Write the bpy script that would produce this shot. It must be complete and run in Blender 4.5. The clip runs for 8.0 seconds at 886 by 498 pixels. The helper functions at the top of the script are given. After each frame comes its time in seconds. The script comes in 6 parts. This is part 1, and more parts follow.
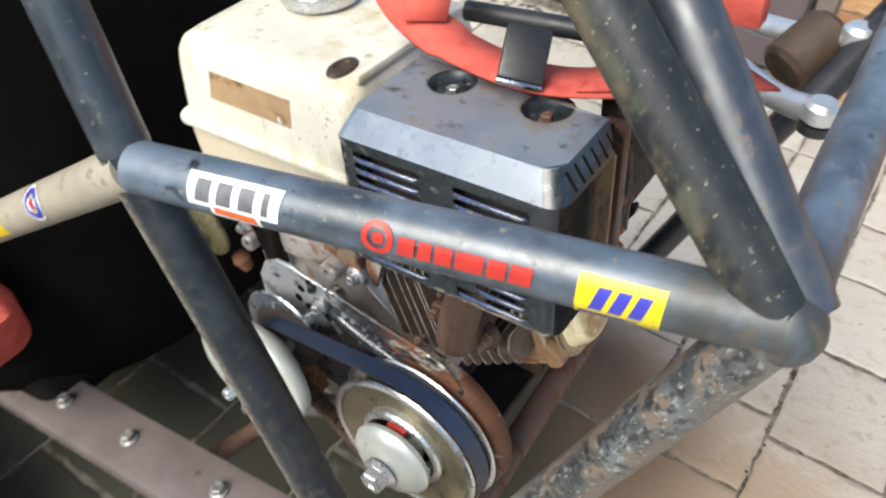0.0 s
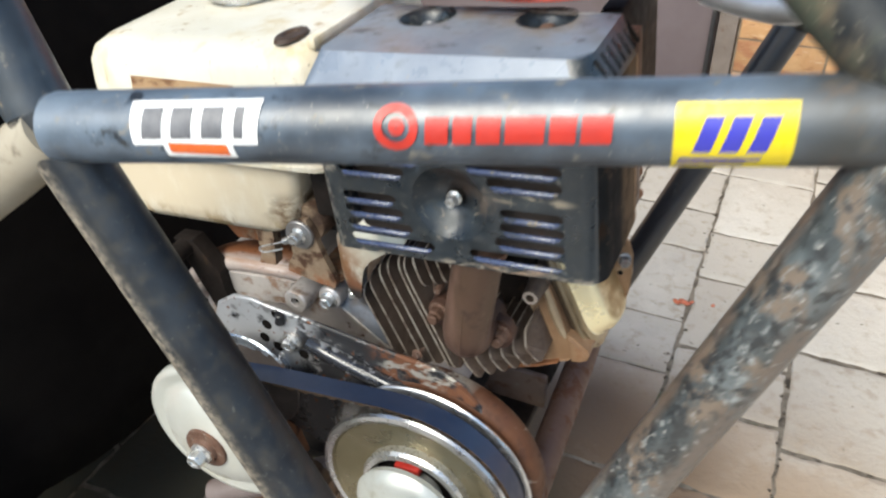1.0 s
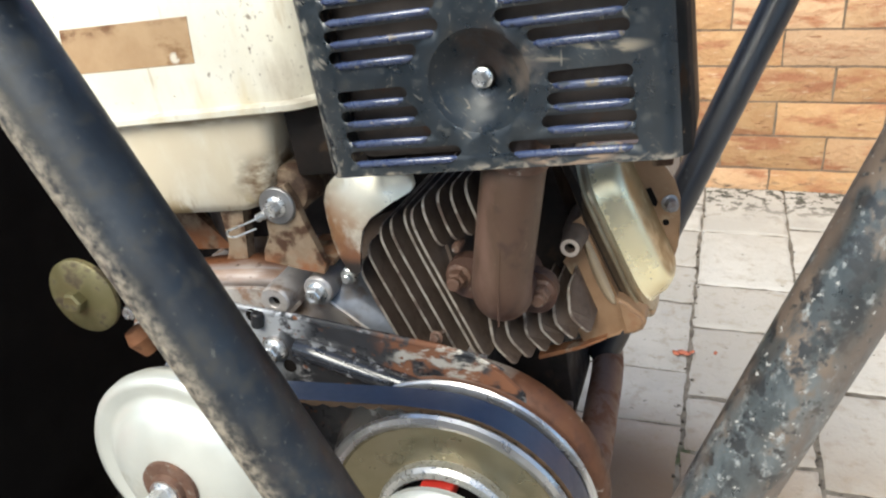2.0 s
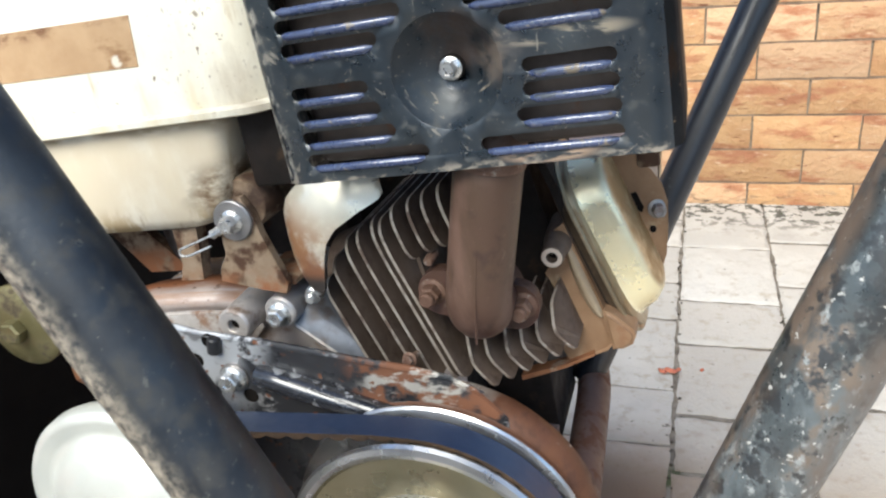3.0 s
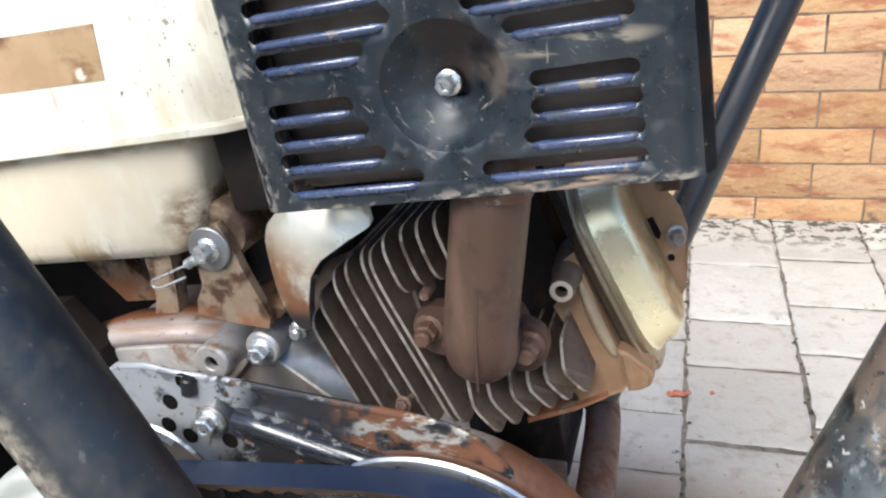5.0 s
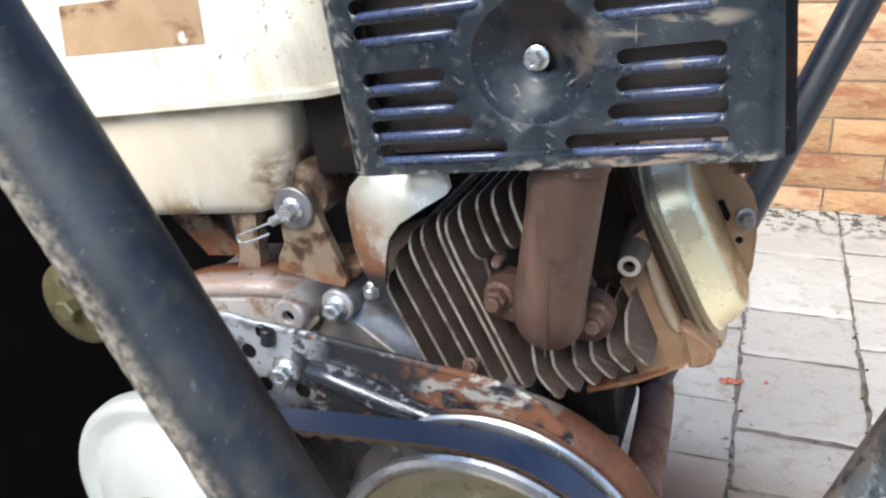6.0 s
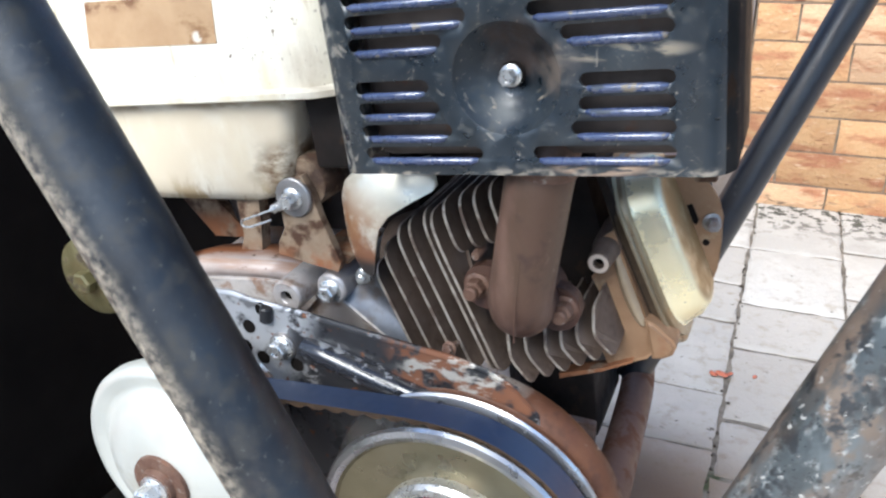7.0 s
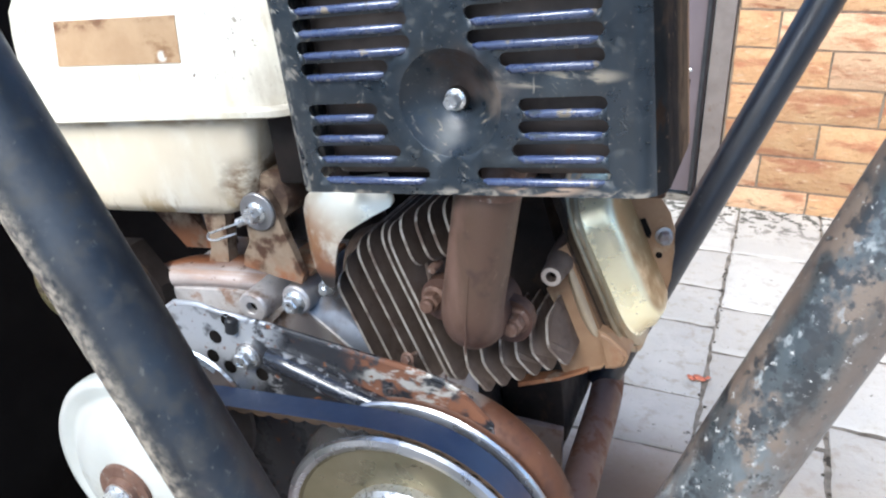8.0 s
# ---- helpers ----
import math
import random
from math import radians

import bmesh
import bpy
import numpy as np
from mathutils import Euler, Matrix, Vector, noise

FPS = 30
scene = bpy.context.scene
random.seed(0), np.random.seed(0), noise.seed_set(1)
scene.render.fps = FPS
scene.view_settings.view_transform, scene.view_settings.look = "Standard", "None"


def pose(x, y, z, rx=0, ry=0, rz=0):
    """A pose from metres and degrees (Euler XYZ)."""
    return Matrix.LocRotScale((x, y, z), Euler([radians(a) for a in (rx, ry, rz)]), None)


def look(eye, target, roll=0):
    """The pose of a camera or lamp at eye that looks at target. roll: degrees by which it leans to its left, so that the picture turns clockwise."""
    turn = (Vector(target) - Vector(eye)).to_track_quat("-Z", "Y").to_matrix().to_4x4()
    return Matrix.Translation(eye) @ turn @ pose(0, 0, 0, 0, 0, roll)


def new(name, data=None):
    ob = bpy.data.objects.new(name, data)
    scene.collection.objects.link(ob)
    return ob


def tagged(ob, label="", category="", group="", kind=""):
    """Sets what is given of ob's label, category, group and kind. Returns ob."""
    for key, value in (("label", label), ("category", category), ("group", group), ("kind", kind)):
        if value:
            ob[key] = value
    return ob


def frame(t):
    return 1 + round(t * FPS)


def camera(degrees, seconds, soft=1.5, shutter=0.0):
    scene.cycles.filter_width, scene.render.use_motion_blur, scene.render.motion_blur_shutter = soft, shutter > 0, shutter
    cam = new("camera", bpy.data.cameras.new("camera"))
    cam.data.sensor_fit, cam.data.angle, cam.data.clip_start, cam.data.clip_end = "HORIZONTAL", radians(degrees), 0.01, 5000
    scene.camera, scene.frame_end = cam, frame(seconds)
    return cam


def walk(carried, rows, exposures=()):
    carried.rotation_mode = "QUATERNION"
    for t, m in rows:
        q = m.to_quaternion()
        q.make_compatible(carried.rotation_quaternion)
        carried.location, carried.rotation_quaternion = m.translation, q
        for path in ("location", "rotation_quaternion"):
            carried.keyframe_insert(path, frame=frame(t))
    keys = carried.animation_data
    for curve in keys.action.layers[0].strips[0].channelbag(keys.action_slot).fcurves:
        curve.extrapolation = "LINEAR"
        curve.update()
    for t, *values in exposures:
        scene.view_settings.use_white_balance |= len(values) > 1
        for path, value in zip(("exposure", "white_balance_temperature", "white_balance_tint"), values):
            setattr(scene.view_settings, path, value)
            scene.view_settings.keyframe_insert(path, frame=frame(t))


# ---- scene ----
cam = camera(59.2, 8.0, soft=2.2, shutter=0.5)
PATH = [
    (0, (0.98, -0.6, 1.089), (0.193, 0.607, -0.298), 2.2),
    (0.5, (0.949, -0.629, 1.028), (0.253, 0.765, -0.226), 0.8),
    (1, (0.925, -0.619, 0.944), (0.219, 0.85, -0.215), -1.7),
    (1.5, (0.877, -0.614, 0.832), (0.195, 0.991, -0.148), -3.7),
    (3, (0.856, -0.576, 0.758), (0.265, 1.154, -0.052), -5.3),
    (3.5, (0.85, -0.556, 0.752), (0.281, 1.189, -0.043), -5.5),
    (4, (0.847, -0.548, 0.752), (0.259, 1.195, -0.033), -5.3),
    (4.2, (0.846, -0.546, 0.748), (0.272, 1.201, -0.037), -5.1),
    (5.3, (0.845, -0.532, 0.752), (0.222, 1.201, -0.028), -5.2),
    (5.5, (0.845, -0.536, 0.753), (0.18, 1.182, -0.025), -4.4),
    (6, (0.84, -0.553, 0.754), (0.121, 1.119, -0.076), -4.0),
    (6.5, (0.848, -0.572, 0.759), (0.116, 1.084, -0.091), -3.4),
    (7, (0.867, -0.576, 0.774), (0.126, 1.066, -0.096), -2.2),
    (7.5, (0.883, -0.574, 0.782), (0.15, 1.077, -0.078), -2.2),
    (8, (0.891, -0.576, 0.786), (0.164, 1.073, -0.081), -2.0),
]
EXPOSE = [(0, 0.93, 6800, 5), (1.5, 0.96, 6850, 4), (3.5, 1.24, 6430, 5), (5.5, 1.19, 6330, 7), (6.5, 1.24, 6180, 7), (8, 1.38, 5930, 7)]
walk(cam, [(t, look(eye, target, roll)) for t, eye, target, roll in PATH], EXPOSE)

# ---- light: bright hazy daylight ----
world = bpy.data.worlds.new("sky")
scene.world = world
world.use_nodes = True
wn = world.node_tree
sky = wn.nodes.new("ShaderNodeTexSky")
sky.sky_type, sky.sun_disc = "NISHITA", False
sky.sun_elevation, sky.sun_rotation = radians(48), radians(191)
sky.air_density, sky.dust_density, sky.ozone_density = 1.0, 1.0, 1.5
bg = wn.nodes["Background"]
bg.inputs["Strength"].default_value = 0.13
wn.links.new(sky.outputs["Color"], bg.inputs["Color"])
sun_data = bpy.data.lights.new("sun", "SUN")
sun_data.energy, sun_data.angle, sun_data.color = 3.0, radians(40), (1.0, 0.965, 0.91)
sun = new("sun", sun_data)
sun.matrix_world = look((-0.13, -0.66, 0.74), (0, 0, 0))
scene.view_settings.exposure = 1.3


# ---- materials ----
def node(tree, kind, **inputs):
    n = tree.nodes.new(kind)
    for key, value in inputs.items():
        n.inputs[key.replace("_", " ")].default_value = value
    return n


def rgba(c):
    return (c[0], c[1], c[2], 1.0)


def noise_mask(tree, coords, scale, low, high, detail=6.0, rough=0.6, stretch=None):
    """A grey mask from noise, 0 below low and 1 above high; stretch: factors, or (factors, turn in degrees)."""
    source = coords
    if stretch:
        factors, turn = stretch if isinstance(stretch[0], tuple) else (stretch, (0, 0, 0))
        mp = tree.nodes.new("ShaderNodeMapping")
        mp.vector_type = "TEXTURE"
        mp.inputs["Scale"].default_value = [1 / f for f in factors]
        mp.inputs["Rotation"].default_value = [radians(v) for v in turn]
        tree.links.new(coords, mp.inputs["Vector"])
        source = mp.outputs["Vector"]
    n = node(tree, "ShaderNodeTexNoise", Scale=scale, Detail=detail, Roughness=rough)
    tree.links.new(source, n.inputs["Vector"])
    return ramp(tree, n.outputs["Fac"], low, high)


def ramp(tree, value, low, high):
    r = tree.nodes.new("ShaderNodeMapRange")
    r.interpolation_type = "SMOOTHSTEP"
    top, end = (1.0, 0.0) if low > high else (0.0, 1.0)
    r.inputs["From Min"].default_value, r.inputs["From Max"].default_value = min(low, high), max(low, high)
    r.inputs["To Min"].default_value, r.inputs["To Max"].default_value = top, end
    tree.links.new(value, r.inputs["Value"])
    return r.outputs["Result"]


def area(tree, coords, spec):
    """Where a stain, wear or painted shade lies: ("dir", direction, from, to) or ("at", centre, factors, far, near)."""
    v = tree.nodes.new("ShaderNodeVectorMath")
    if spec[0] == "dir":
        v.operation = "DOT_PRODUCT"
        tree.links.new(coords, v.inputs[0])
        v.inputs[1].default_value = spec[1]
        return ramp(tree, v.outputs["Value"], spec[2], spec[3])
    v.operation = "SUBTRACT"
    tree.links.new(coords, v.inputs[0])
    v.inputs[1].default_value = spec[1]
    k = tree.nodes.new("ShaderNodeVectorMath")
    k.operation = "MULTIPLY"
    k.inputs[1].default_value = spec[2]
    tree.links.new(v.outputs["Vector"], k.inputs[0])
    d = tree.nodes.new("ShaderNodeVectorMath")
    d.operation = "LENGTH"
    tree.links.new(k.outputs["Vector"], d.inputs[0])
    return ramp(tree, d.outputs["Value"], spec[3], spec[4])


def mix_colour(tree, fac, a, b):
    m = tree.nodes.new("ShaderNodeMix")
    m.data_type = "RGBA"
    tree.links.new(fac, m.inputs["Factor"])
    for socket, v in ((m.inputs[6], a), (m.inputs[7], b)):
        if isinstance(v, tuple):
            socket.default_value = rgba(v)
        else:
            tree.links.new(v, socket)
    return m.outputs[2]


def mix_value(tree, fac, a, b):
    m = tree.nodes.new("ShaderNodeMix")
    m.data_type = "FLOAT"
    tree.links.new(fac, m.inputs["Factor"])
    for socket, v in ((m.inputs[2], a), (m.inputs[3], b)):
        if isinstance(v, (int, float)):
            socket.default_value = v
        else:
            tree.links.new(v, socket)
    return m.outputs[0]


def material(name, c1, c2, rough=0.5, metal=0.0, scale=60, layers=(), bump=0.15, grain=400, coat=0.0, vary=0.0, bump_far=0.0005, placed=False, spec=0.5, tone=None, coat_rough=0.1):
    """Two colours mixed by noise, then layers of (colour, scale, low, high, rough, metal[, stretch]) laid over, then fine relief."""
    m = bpy.data.materials.new(name)
    m.use_nodes = True
    tree = m.node_tree
    bsdf = tree.nodes["Principled BSDF"]
    coords = tree.nodes.new("ShaderNodeNewGeometry").outputs["Position"] if placed else tree.nodes.new("ShaderNodeTexCoord").outputs["Object"]
    colour = mix_colour(tree, noise_mask(tree, coords, scale, 0.3, 0.7), c1, c2)
    info = tree.nodes.new("ShaderNodeObjectInfo")
    if tone:
        turn = tree.nodes.new("ShaderNodeMath")
        turn.operation = "MULTIPLY"
        turn.inputs[1].default_value = 7.31
        tree.links.new(info.outputs["Random"], turn.inputs[0])
        part_of = tree.nodes.new("ShaderNodeMath")
        part_of.operation = "FRACT"
        tree.links.new(turn.outputs[0], part_of.inputs[0])
        colour = mix_colour(tree, ramp(tree, part_of.outputs[0], 0.2, 1.4), colour, tone)
    r = mix_value(tree, noise_mask(tree, coords, scale * 2.3, 0.3, 0.7), max(0.05, rough - 0.1), min(1.0, rough + 0.1))
    mt = metal
    for layer in layers:
        lc, ls, low, high, lr, lm = layer[:6]
        mask = noise_mask(tree, coords, ls, low, high, stretch=layer[6] if len(layer) > 6 else None)
        for place in layer[7:]:
            both = tree.nodes.new("ShaderNodeMath")
            both.operation = "MULTIPLY"
            tree.links.new(mask, both.inputs[0])
            tree.links.new(area(tree, coords, place), both.inputs[1])
            mask = both.outputs[0]
        colour = mix_colour(tree, mask, colour, lc)
        r = mix_value(tree, mask, r, lr)
        mt = mix_value(tree, mask, mt, lm)
    if vary:
        hsv = tree.nodes.new("ShaderNodeHueSaturation")
        rng = tree.nodes.new("ShaderNodeMapRange")
        rng.inputs["To Min"].default_value, rng.inputs["To Max"].default_value = 1 - vary, 1 + vary
        tree.links.new(info.outputs["Random"], rng.inputs["Value"])
        tree.links.new(rng.outputs["Result"], hsv.inputs["Value"])
        tree.links.new(colour, hsv.inputs["Color"])
        colour = hsv.outputs["Color"]
    tree.links.new(colour, bsdf.inputs["Base Color"])
    tree.links.new(r, bsdf.inputs["Roughness"])
    if isinstance(mt, (int, float)):
        bsdf.inputs["Metallic"].default_value = mt
    else:
        tree.links.new(mt, bsdf.inputs["Metallic"])
    bsdf.inputs["Coat Weight"].default_value = coat
    bsdf.inputs["Coat Roughness"].default_value = coat_rough
    bsdf.inputs["Specular IOR Level"].default_value = spec
    n = node(tree, "ShaderNodeTexNoise", Scale=grain, Detail=4.0, Roughness=0.65)
    tree.links.new(coords, n.inputs["Vector"])
    b = tree.nodes.new("ShaderNodeBump")
    b.inputs["Strength"].default_value, b.inputs["Distance"].default_value = bump, bump_far
    tree.links.new(n.outputs["Fac"], b.inputs["Height"])
    tree.links.new(b.outputs["Normal"], bsdf.inputs["Normal"])
    return m


RUST = (0.10, 0.036, 0.015)
MUD = (0.20, 0.16, 0.11)
M_TUBE = material("black_tube_paint", (0.009, 0.014, 0.021), (0.015, 0.022, 0.032), 0.40, 0.0, 30,
                  [((0.050, 0.062, 0.074), 18, 0.52, 0.78, 0.5, 0.0), ((0.085, 0.085, 0.077), 130, 0.60, 0.70, 0.7, 0.0), (MUD, 170, 0.66, 0.71, 0.8, 0.0), ((0.22, 0.17, 0.12), 210, 0.67, 0.70, 0.7, 0.0),
                   ((0.26, 0.23, 0.19), 130, 0.69, 0.72, 0.7, 0.0, ((0.15, 1, 1), (0, 60, 20)))], 0.25, 260, spec=1.0)
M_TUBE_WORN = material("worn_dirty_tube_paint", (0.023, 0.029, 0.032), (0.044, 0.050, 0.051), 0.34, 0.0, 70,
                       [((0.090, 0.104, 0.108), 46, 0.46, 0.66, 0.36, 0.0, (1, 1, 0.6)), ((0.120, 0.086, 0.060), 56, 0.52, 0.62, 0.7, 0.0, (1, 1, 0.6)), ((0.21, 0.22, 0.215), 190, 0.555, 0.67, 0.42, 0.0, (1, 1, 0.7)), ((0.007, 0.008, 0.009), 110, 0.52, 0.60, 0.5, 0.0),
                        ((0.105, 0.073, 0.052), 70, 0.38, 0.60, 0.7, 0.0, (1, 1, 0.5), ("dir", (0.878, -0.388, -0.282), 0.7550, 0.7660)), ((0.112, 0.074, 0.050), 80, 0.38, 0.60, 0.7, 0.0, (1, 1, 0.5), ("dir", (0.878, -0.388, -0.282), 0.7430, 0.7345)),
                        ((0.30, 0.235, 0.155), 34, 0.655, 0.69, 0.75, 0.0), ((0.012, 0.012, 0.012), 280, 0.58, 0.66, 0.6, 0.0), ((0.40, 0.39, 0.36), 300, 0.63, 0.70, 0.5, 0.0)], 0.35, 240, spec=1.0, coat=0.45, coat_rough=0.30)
# Bluish dust layer also paints the sky's sheen onto the bar.
M_BAR = material("dust_and_blue_sheen_bar_paint", (0.018, 0.026, 0.038), (0.032, 0.044, 0.062), 0.42, 0.0, 30,
                 [((0.105, 0.142, 0.190), 13, 0.32, 0.62, 0.45, 0.0), ((0.15, 0.14, 0.12), 80, 0.60, 0.70, 0.7, 0.0), ((0.008, 0.011, 0.016), 60, 0.58, 0.68, 0.35, 0.0), (MUD, 160, 0.67, 0.73, 0.8, 0.0), ((0.30, 0.29, 0.27), 420, 0.64, 0.72, 0.7, 0.0), ((0.022, 0.022, 0.020), 30, 0.10, 0.50, 0.6, 0.0, (1, 1, 1), ("at", (0.980, -0.305, 0.8116), (1, 1, 1), 0.085, 0.035)), ((0.075, 0.052, 0.036), 60, 0.52, 0.64, 0.75, 0.0, (1, 1, 1), ("at", (0.980, -0.305, 0.8116), (1, 1, 1), 0.07, 0.03))], 0.25, 260, spec=1.0, coat=0.22, coat_rough=0.42)
M_TUBE_BACK = material("satin_black_tube_paint", (0.004, 0.005, 0.008), (0.007, 0.008, 0.013), 0.45, 0.0, 30, [((0.03, 0.03, 0.034), 90, 0.64, 0.72, 0.6, 0.0)], 0.06, 260, spec=0.5, coat=0.5, coat_rough=0.24)
M_RAIL = material("rusty_bottom_rail", (0.098, 0.050, 0.034), (0.130, 0.074, 0.052), 0.55, 0.0, 25,
                  [(RUST, 40, 0.5, 0.62, 0.8, 0.0), ((0.12, 0.10, 0.092), 20, 0.60, 0.74, 0.4, 0.2)], 0.3, 250)
M_FLAT = material("mauve_brown_bar_paint", (0.110, 0.086, 0.083), (0.150, 0.122, 0.117), 0.6, 0.0, 18, [(RUST, 30, 0.62, 0.72, 0.85, 0.0)], 0.2, 250)
M_GUARD = material("black_guard_enamel", (0.009, 0.015, 0.021), (0.016, 0.023, 0.031), 0.34, 0.0, 45,
                   [((0.038, 0.047, 0.053), 30, 0.50, 0.78, 0.5, 0.0), ((0.040, 0.044, 0.044), 150, 0.58, 0.68, 0.7, 0.0),
                    ((0.20, 0.18, 0.15), 360, 0.64, 0.70, 0.75, 0.0, ((0.24, 1, 1), (0, 50, 0)), ("dir", (1, 0, 0), 0.084, 0.076)), ((0.24, 0.20, 0.15), 400, 0.65, 0.71, 0.75, 0.0, ((0.24, 1, 1), (0, -35, 0)), ("dir", (1, 0, 0), 0.084, 0.076)),
                    ((0.19, 0.17, 0.14), 240, 0.655, 0.70, 0.75, 0.0, ((0.22, 1, 1), (0, 100, 0)), ("dir", (1, 0, 0), 0.084, 0.076)), ((0.22, 0.19, 0.15), 520, 0.64, 0.72, 0.75, 0.0),
                    ((0.30, 0.28, 0.24), 260, 0.48, 0.62, 0.75, 0.0, (1, 1, 0.5), ("dir", (1, 0, 0), -0.0815, -0.0865)), ((0.24, 0.21, 0.17), 200, 0.50, 0.62, 0.75, 0.0, (0.5, 1, 1), ("dir", (0, 0, 1), -0.0395, -0.0435)),
                    ((0.30, 0.25, 0.18), 70, 0.44, 0.52, 0.8, 0.0, ((0.35, 1, 1.5), (0, 8, 0)), ("at", (0.052, -0.004, 0.0090), (1, 1, 6.5), 0.032, 0.018)),
                    ((0.36, 0.25, 0.17), 80, 0.45, 0.52, 0.8, 0.0, ((0.35, 1, 1.5), (0, -8, 0)), ("at", (0.040, -0.004, -0.0400), (1, 1, 4.5), 0.026, 0.012)),
                    ((0.17, 0.13, 0.10), 70, 0.40, 0.62, 0.8, 0.0, (1, 1, 1), ("at", (0.020, 0.003, 0.006), (1, 1, 1), 0.020, 0.006)), ((0.060, 0.036, 0.026), 50, 0.36, 0.60, 0.8, 0.0, (1, 1, 1), ("at", (0.004, 0.006, 0.012), (1, 1, 1), 0.022, 0.010))], 0.25, 350, spec=0.85)
# Pale base adds the sky's reflection to the dust film on top.
M_GUARD_TOP = material("dust_and_sky_sheen_top", (0.125, 0.140, 0.168), (0.195, 0.212, 0.245), 0.38, 0.0, 18,
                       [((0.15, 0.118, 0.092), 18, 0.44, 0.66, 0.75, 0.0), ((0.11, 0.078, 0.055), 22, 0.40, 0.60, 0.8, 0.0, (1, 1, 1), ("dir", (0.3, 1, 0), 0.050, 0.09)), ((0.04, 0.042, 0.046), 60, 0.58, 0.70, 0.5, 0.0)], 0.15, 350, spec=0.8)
# Bluer, paler copy for the bevel, with the sky's sheen in its colour.
M_GUARD_BEVEL = material("pale_blue_sheen_bevel", (0.125, 0.155, 0.210), (0.185, 0.222, 0.285), 0.34, 0.0, 22,
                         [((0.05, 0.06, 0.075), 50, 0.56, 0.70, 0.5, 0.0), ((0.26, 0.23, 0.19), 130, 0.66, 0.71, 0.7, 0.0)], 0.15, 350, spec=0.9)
M_MUFFLER = material("dark_muffler_shell", (0.045, 0.036, 0.033), (0.075, 0.060, 0.054), 0.6, 0.3, 50, [((0.075, 0.034, 0.018), 60, 0.60, 0.72, 0.85, 0.0)], 0.3, 300)
M_TANK = material("cream_tank_plastic", (0.72, 0.69, 0.61), (0.66, 0.62, 0.51), 0.38, 0.0, 14,
                  [((0.58, 0.47, 0.28), 22, 0.50, 0.74, 0.6, 0.0, (1, 1, 0.3)), ((0.40, 0.30, 0.17), 60, 0.60, 0.74, 0.7, 0.0, (1, 1, 0.14)), ((0.14, 0.10, 0.065), 260, 0.685, 0.72, 0.7, 0.0),
                   ((0.20, 0.16, 0.12), 330, 0.60, 0.68, 0.8, 0.0, (1, 1, 0.6), ("at", (-0.150, 0.05, 0.022), (1, 0, 1), 0.050, 0.006)),
                   ((0.42, 0.37, 0.29), 38, 0.40, 0.72, 0.7, 0.0, (1, 1, 0.4), ("at", (-0.128, 0.05, 0.015), (1, 0, 0.5), 0.045, 0.010)),
                   # Band under the seam: grime with the seam's shade painted in.
                   ((0.30, 0.24, 0.16), 45, 0.36, 0.58, 0.8, 0.0, (0.6, 1, 2.0), ("dir", (0, 0, 1), -0.0275, -0.0195), ("dir", (0, 0, 1), -0.0150, -0.0185)),
                   ((0.58, 0.50, 0.375), 26, 0.24, 0.60, 0.6, 0.0, (1, 1, 0.6), ("dir", (0, 0, 1), -0.0165, -0.024)),
                   ((0.13, 0.075, 0.035), 50, 0.36, 0.56, 0.85, 0.0, (0.7, 1, 1.2), ("at", (-0.160, 0.046, -0.062), (0.8, 0, 1.3), 0.034, 0.010)),
                   ((0.34, 0.24, 0.12), 70, 0.48, 0.62, 0.8, 0.0, (1, 1, 0.5), ("dir", (0, 0, 1), -0.060, -0.084))], 0.05, 300)
M_LABEL = material("faded_paper_label", (0.36, 0.225, 0.12), (0.43, 0.285, 0.16), 0.7, 0.0, 40, [((0.22, 0.115, 0.05), 60, 0.54, 0.70, 0.8, 0.0, (0.6, 1, 1)), ((0.16, 0.075, 0.035), 90, 0.40, 0.60, 0.8, 0.0, (0.6, 1, 1), ("dir", (-0.03, 0, 1), 0.046, 0.052)), ((0.64, 0.58, 0.48), 60, 0.44, 0.50, 0.8, 0.0, (1, 1, 1), ("at", (-0.2075, 0.045, 0.0215), (1, 0, 1), 0.0045, 0.002))], 0.1, 500)
M_CAST = material("dirty_cast_aluminium", (0.270, 0.255, 0.247), (0.345, 0.338, 0.338), 0.45, 0.75, 60,
                  [((0.143, 0.098, 0.071), 35, 0.50, 0.68, 0.8, 0.0), (RUST, 22, 0.60, 0.72, 0.85, 0.0)], 0.35, 500)
M_CASE = material("weathered_crankcase", (0.47, 0.43, 0.41), (0.56, 0.52, 0.50), 0.44, 0.30, 40,
                  [((0.27, 0.18, 0.125), 32, 0.50, 0.68, 0.75, 0.1), (RUST, 60, 0.63, 0.71, 0.85, 0.0), ((0.22, 0.085, 0.035), 40, 0.22, 0.50, 0.8, 0.0, (1, 1, 1), ("dir", (0, 0, 1), -0.1500, -0.1435))], 0.5, 450)
M_RUSTY = material("rust_orange_dirt", (0.19, 0.070, 0.028), (0.25, 0.11, 0.05), 0.8, 0.0, 50, [((0.06, 0.024, 0.012), 70, 0.52, 0.66, 0.9, 0.0), ((0.30, 0.22, 0.16), 55, 0.62, 0.70, 0.7, 0.2)], 0.4, 400)
M_FIN = material("heat_stained_fins", (0.095, 0.066, 0.050), (0.136, 0.098, 0.077), 0.6, 0.3, 45, [((0.065, 0.043, 0.033), 60, 0.5, 0.7, 0.8, 0.1)], 0.3, 500)
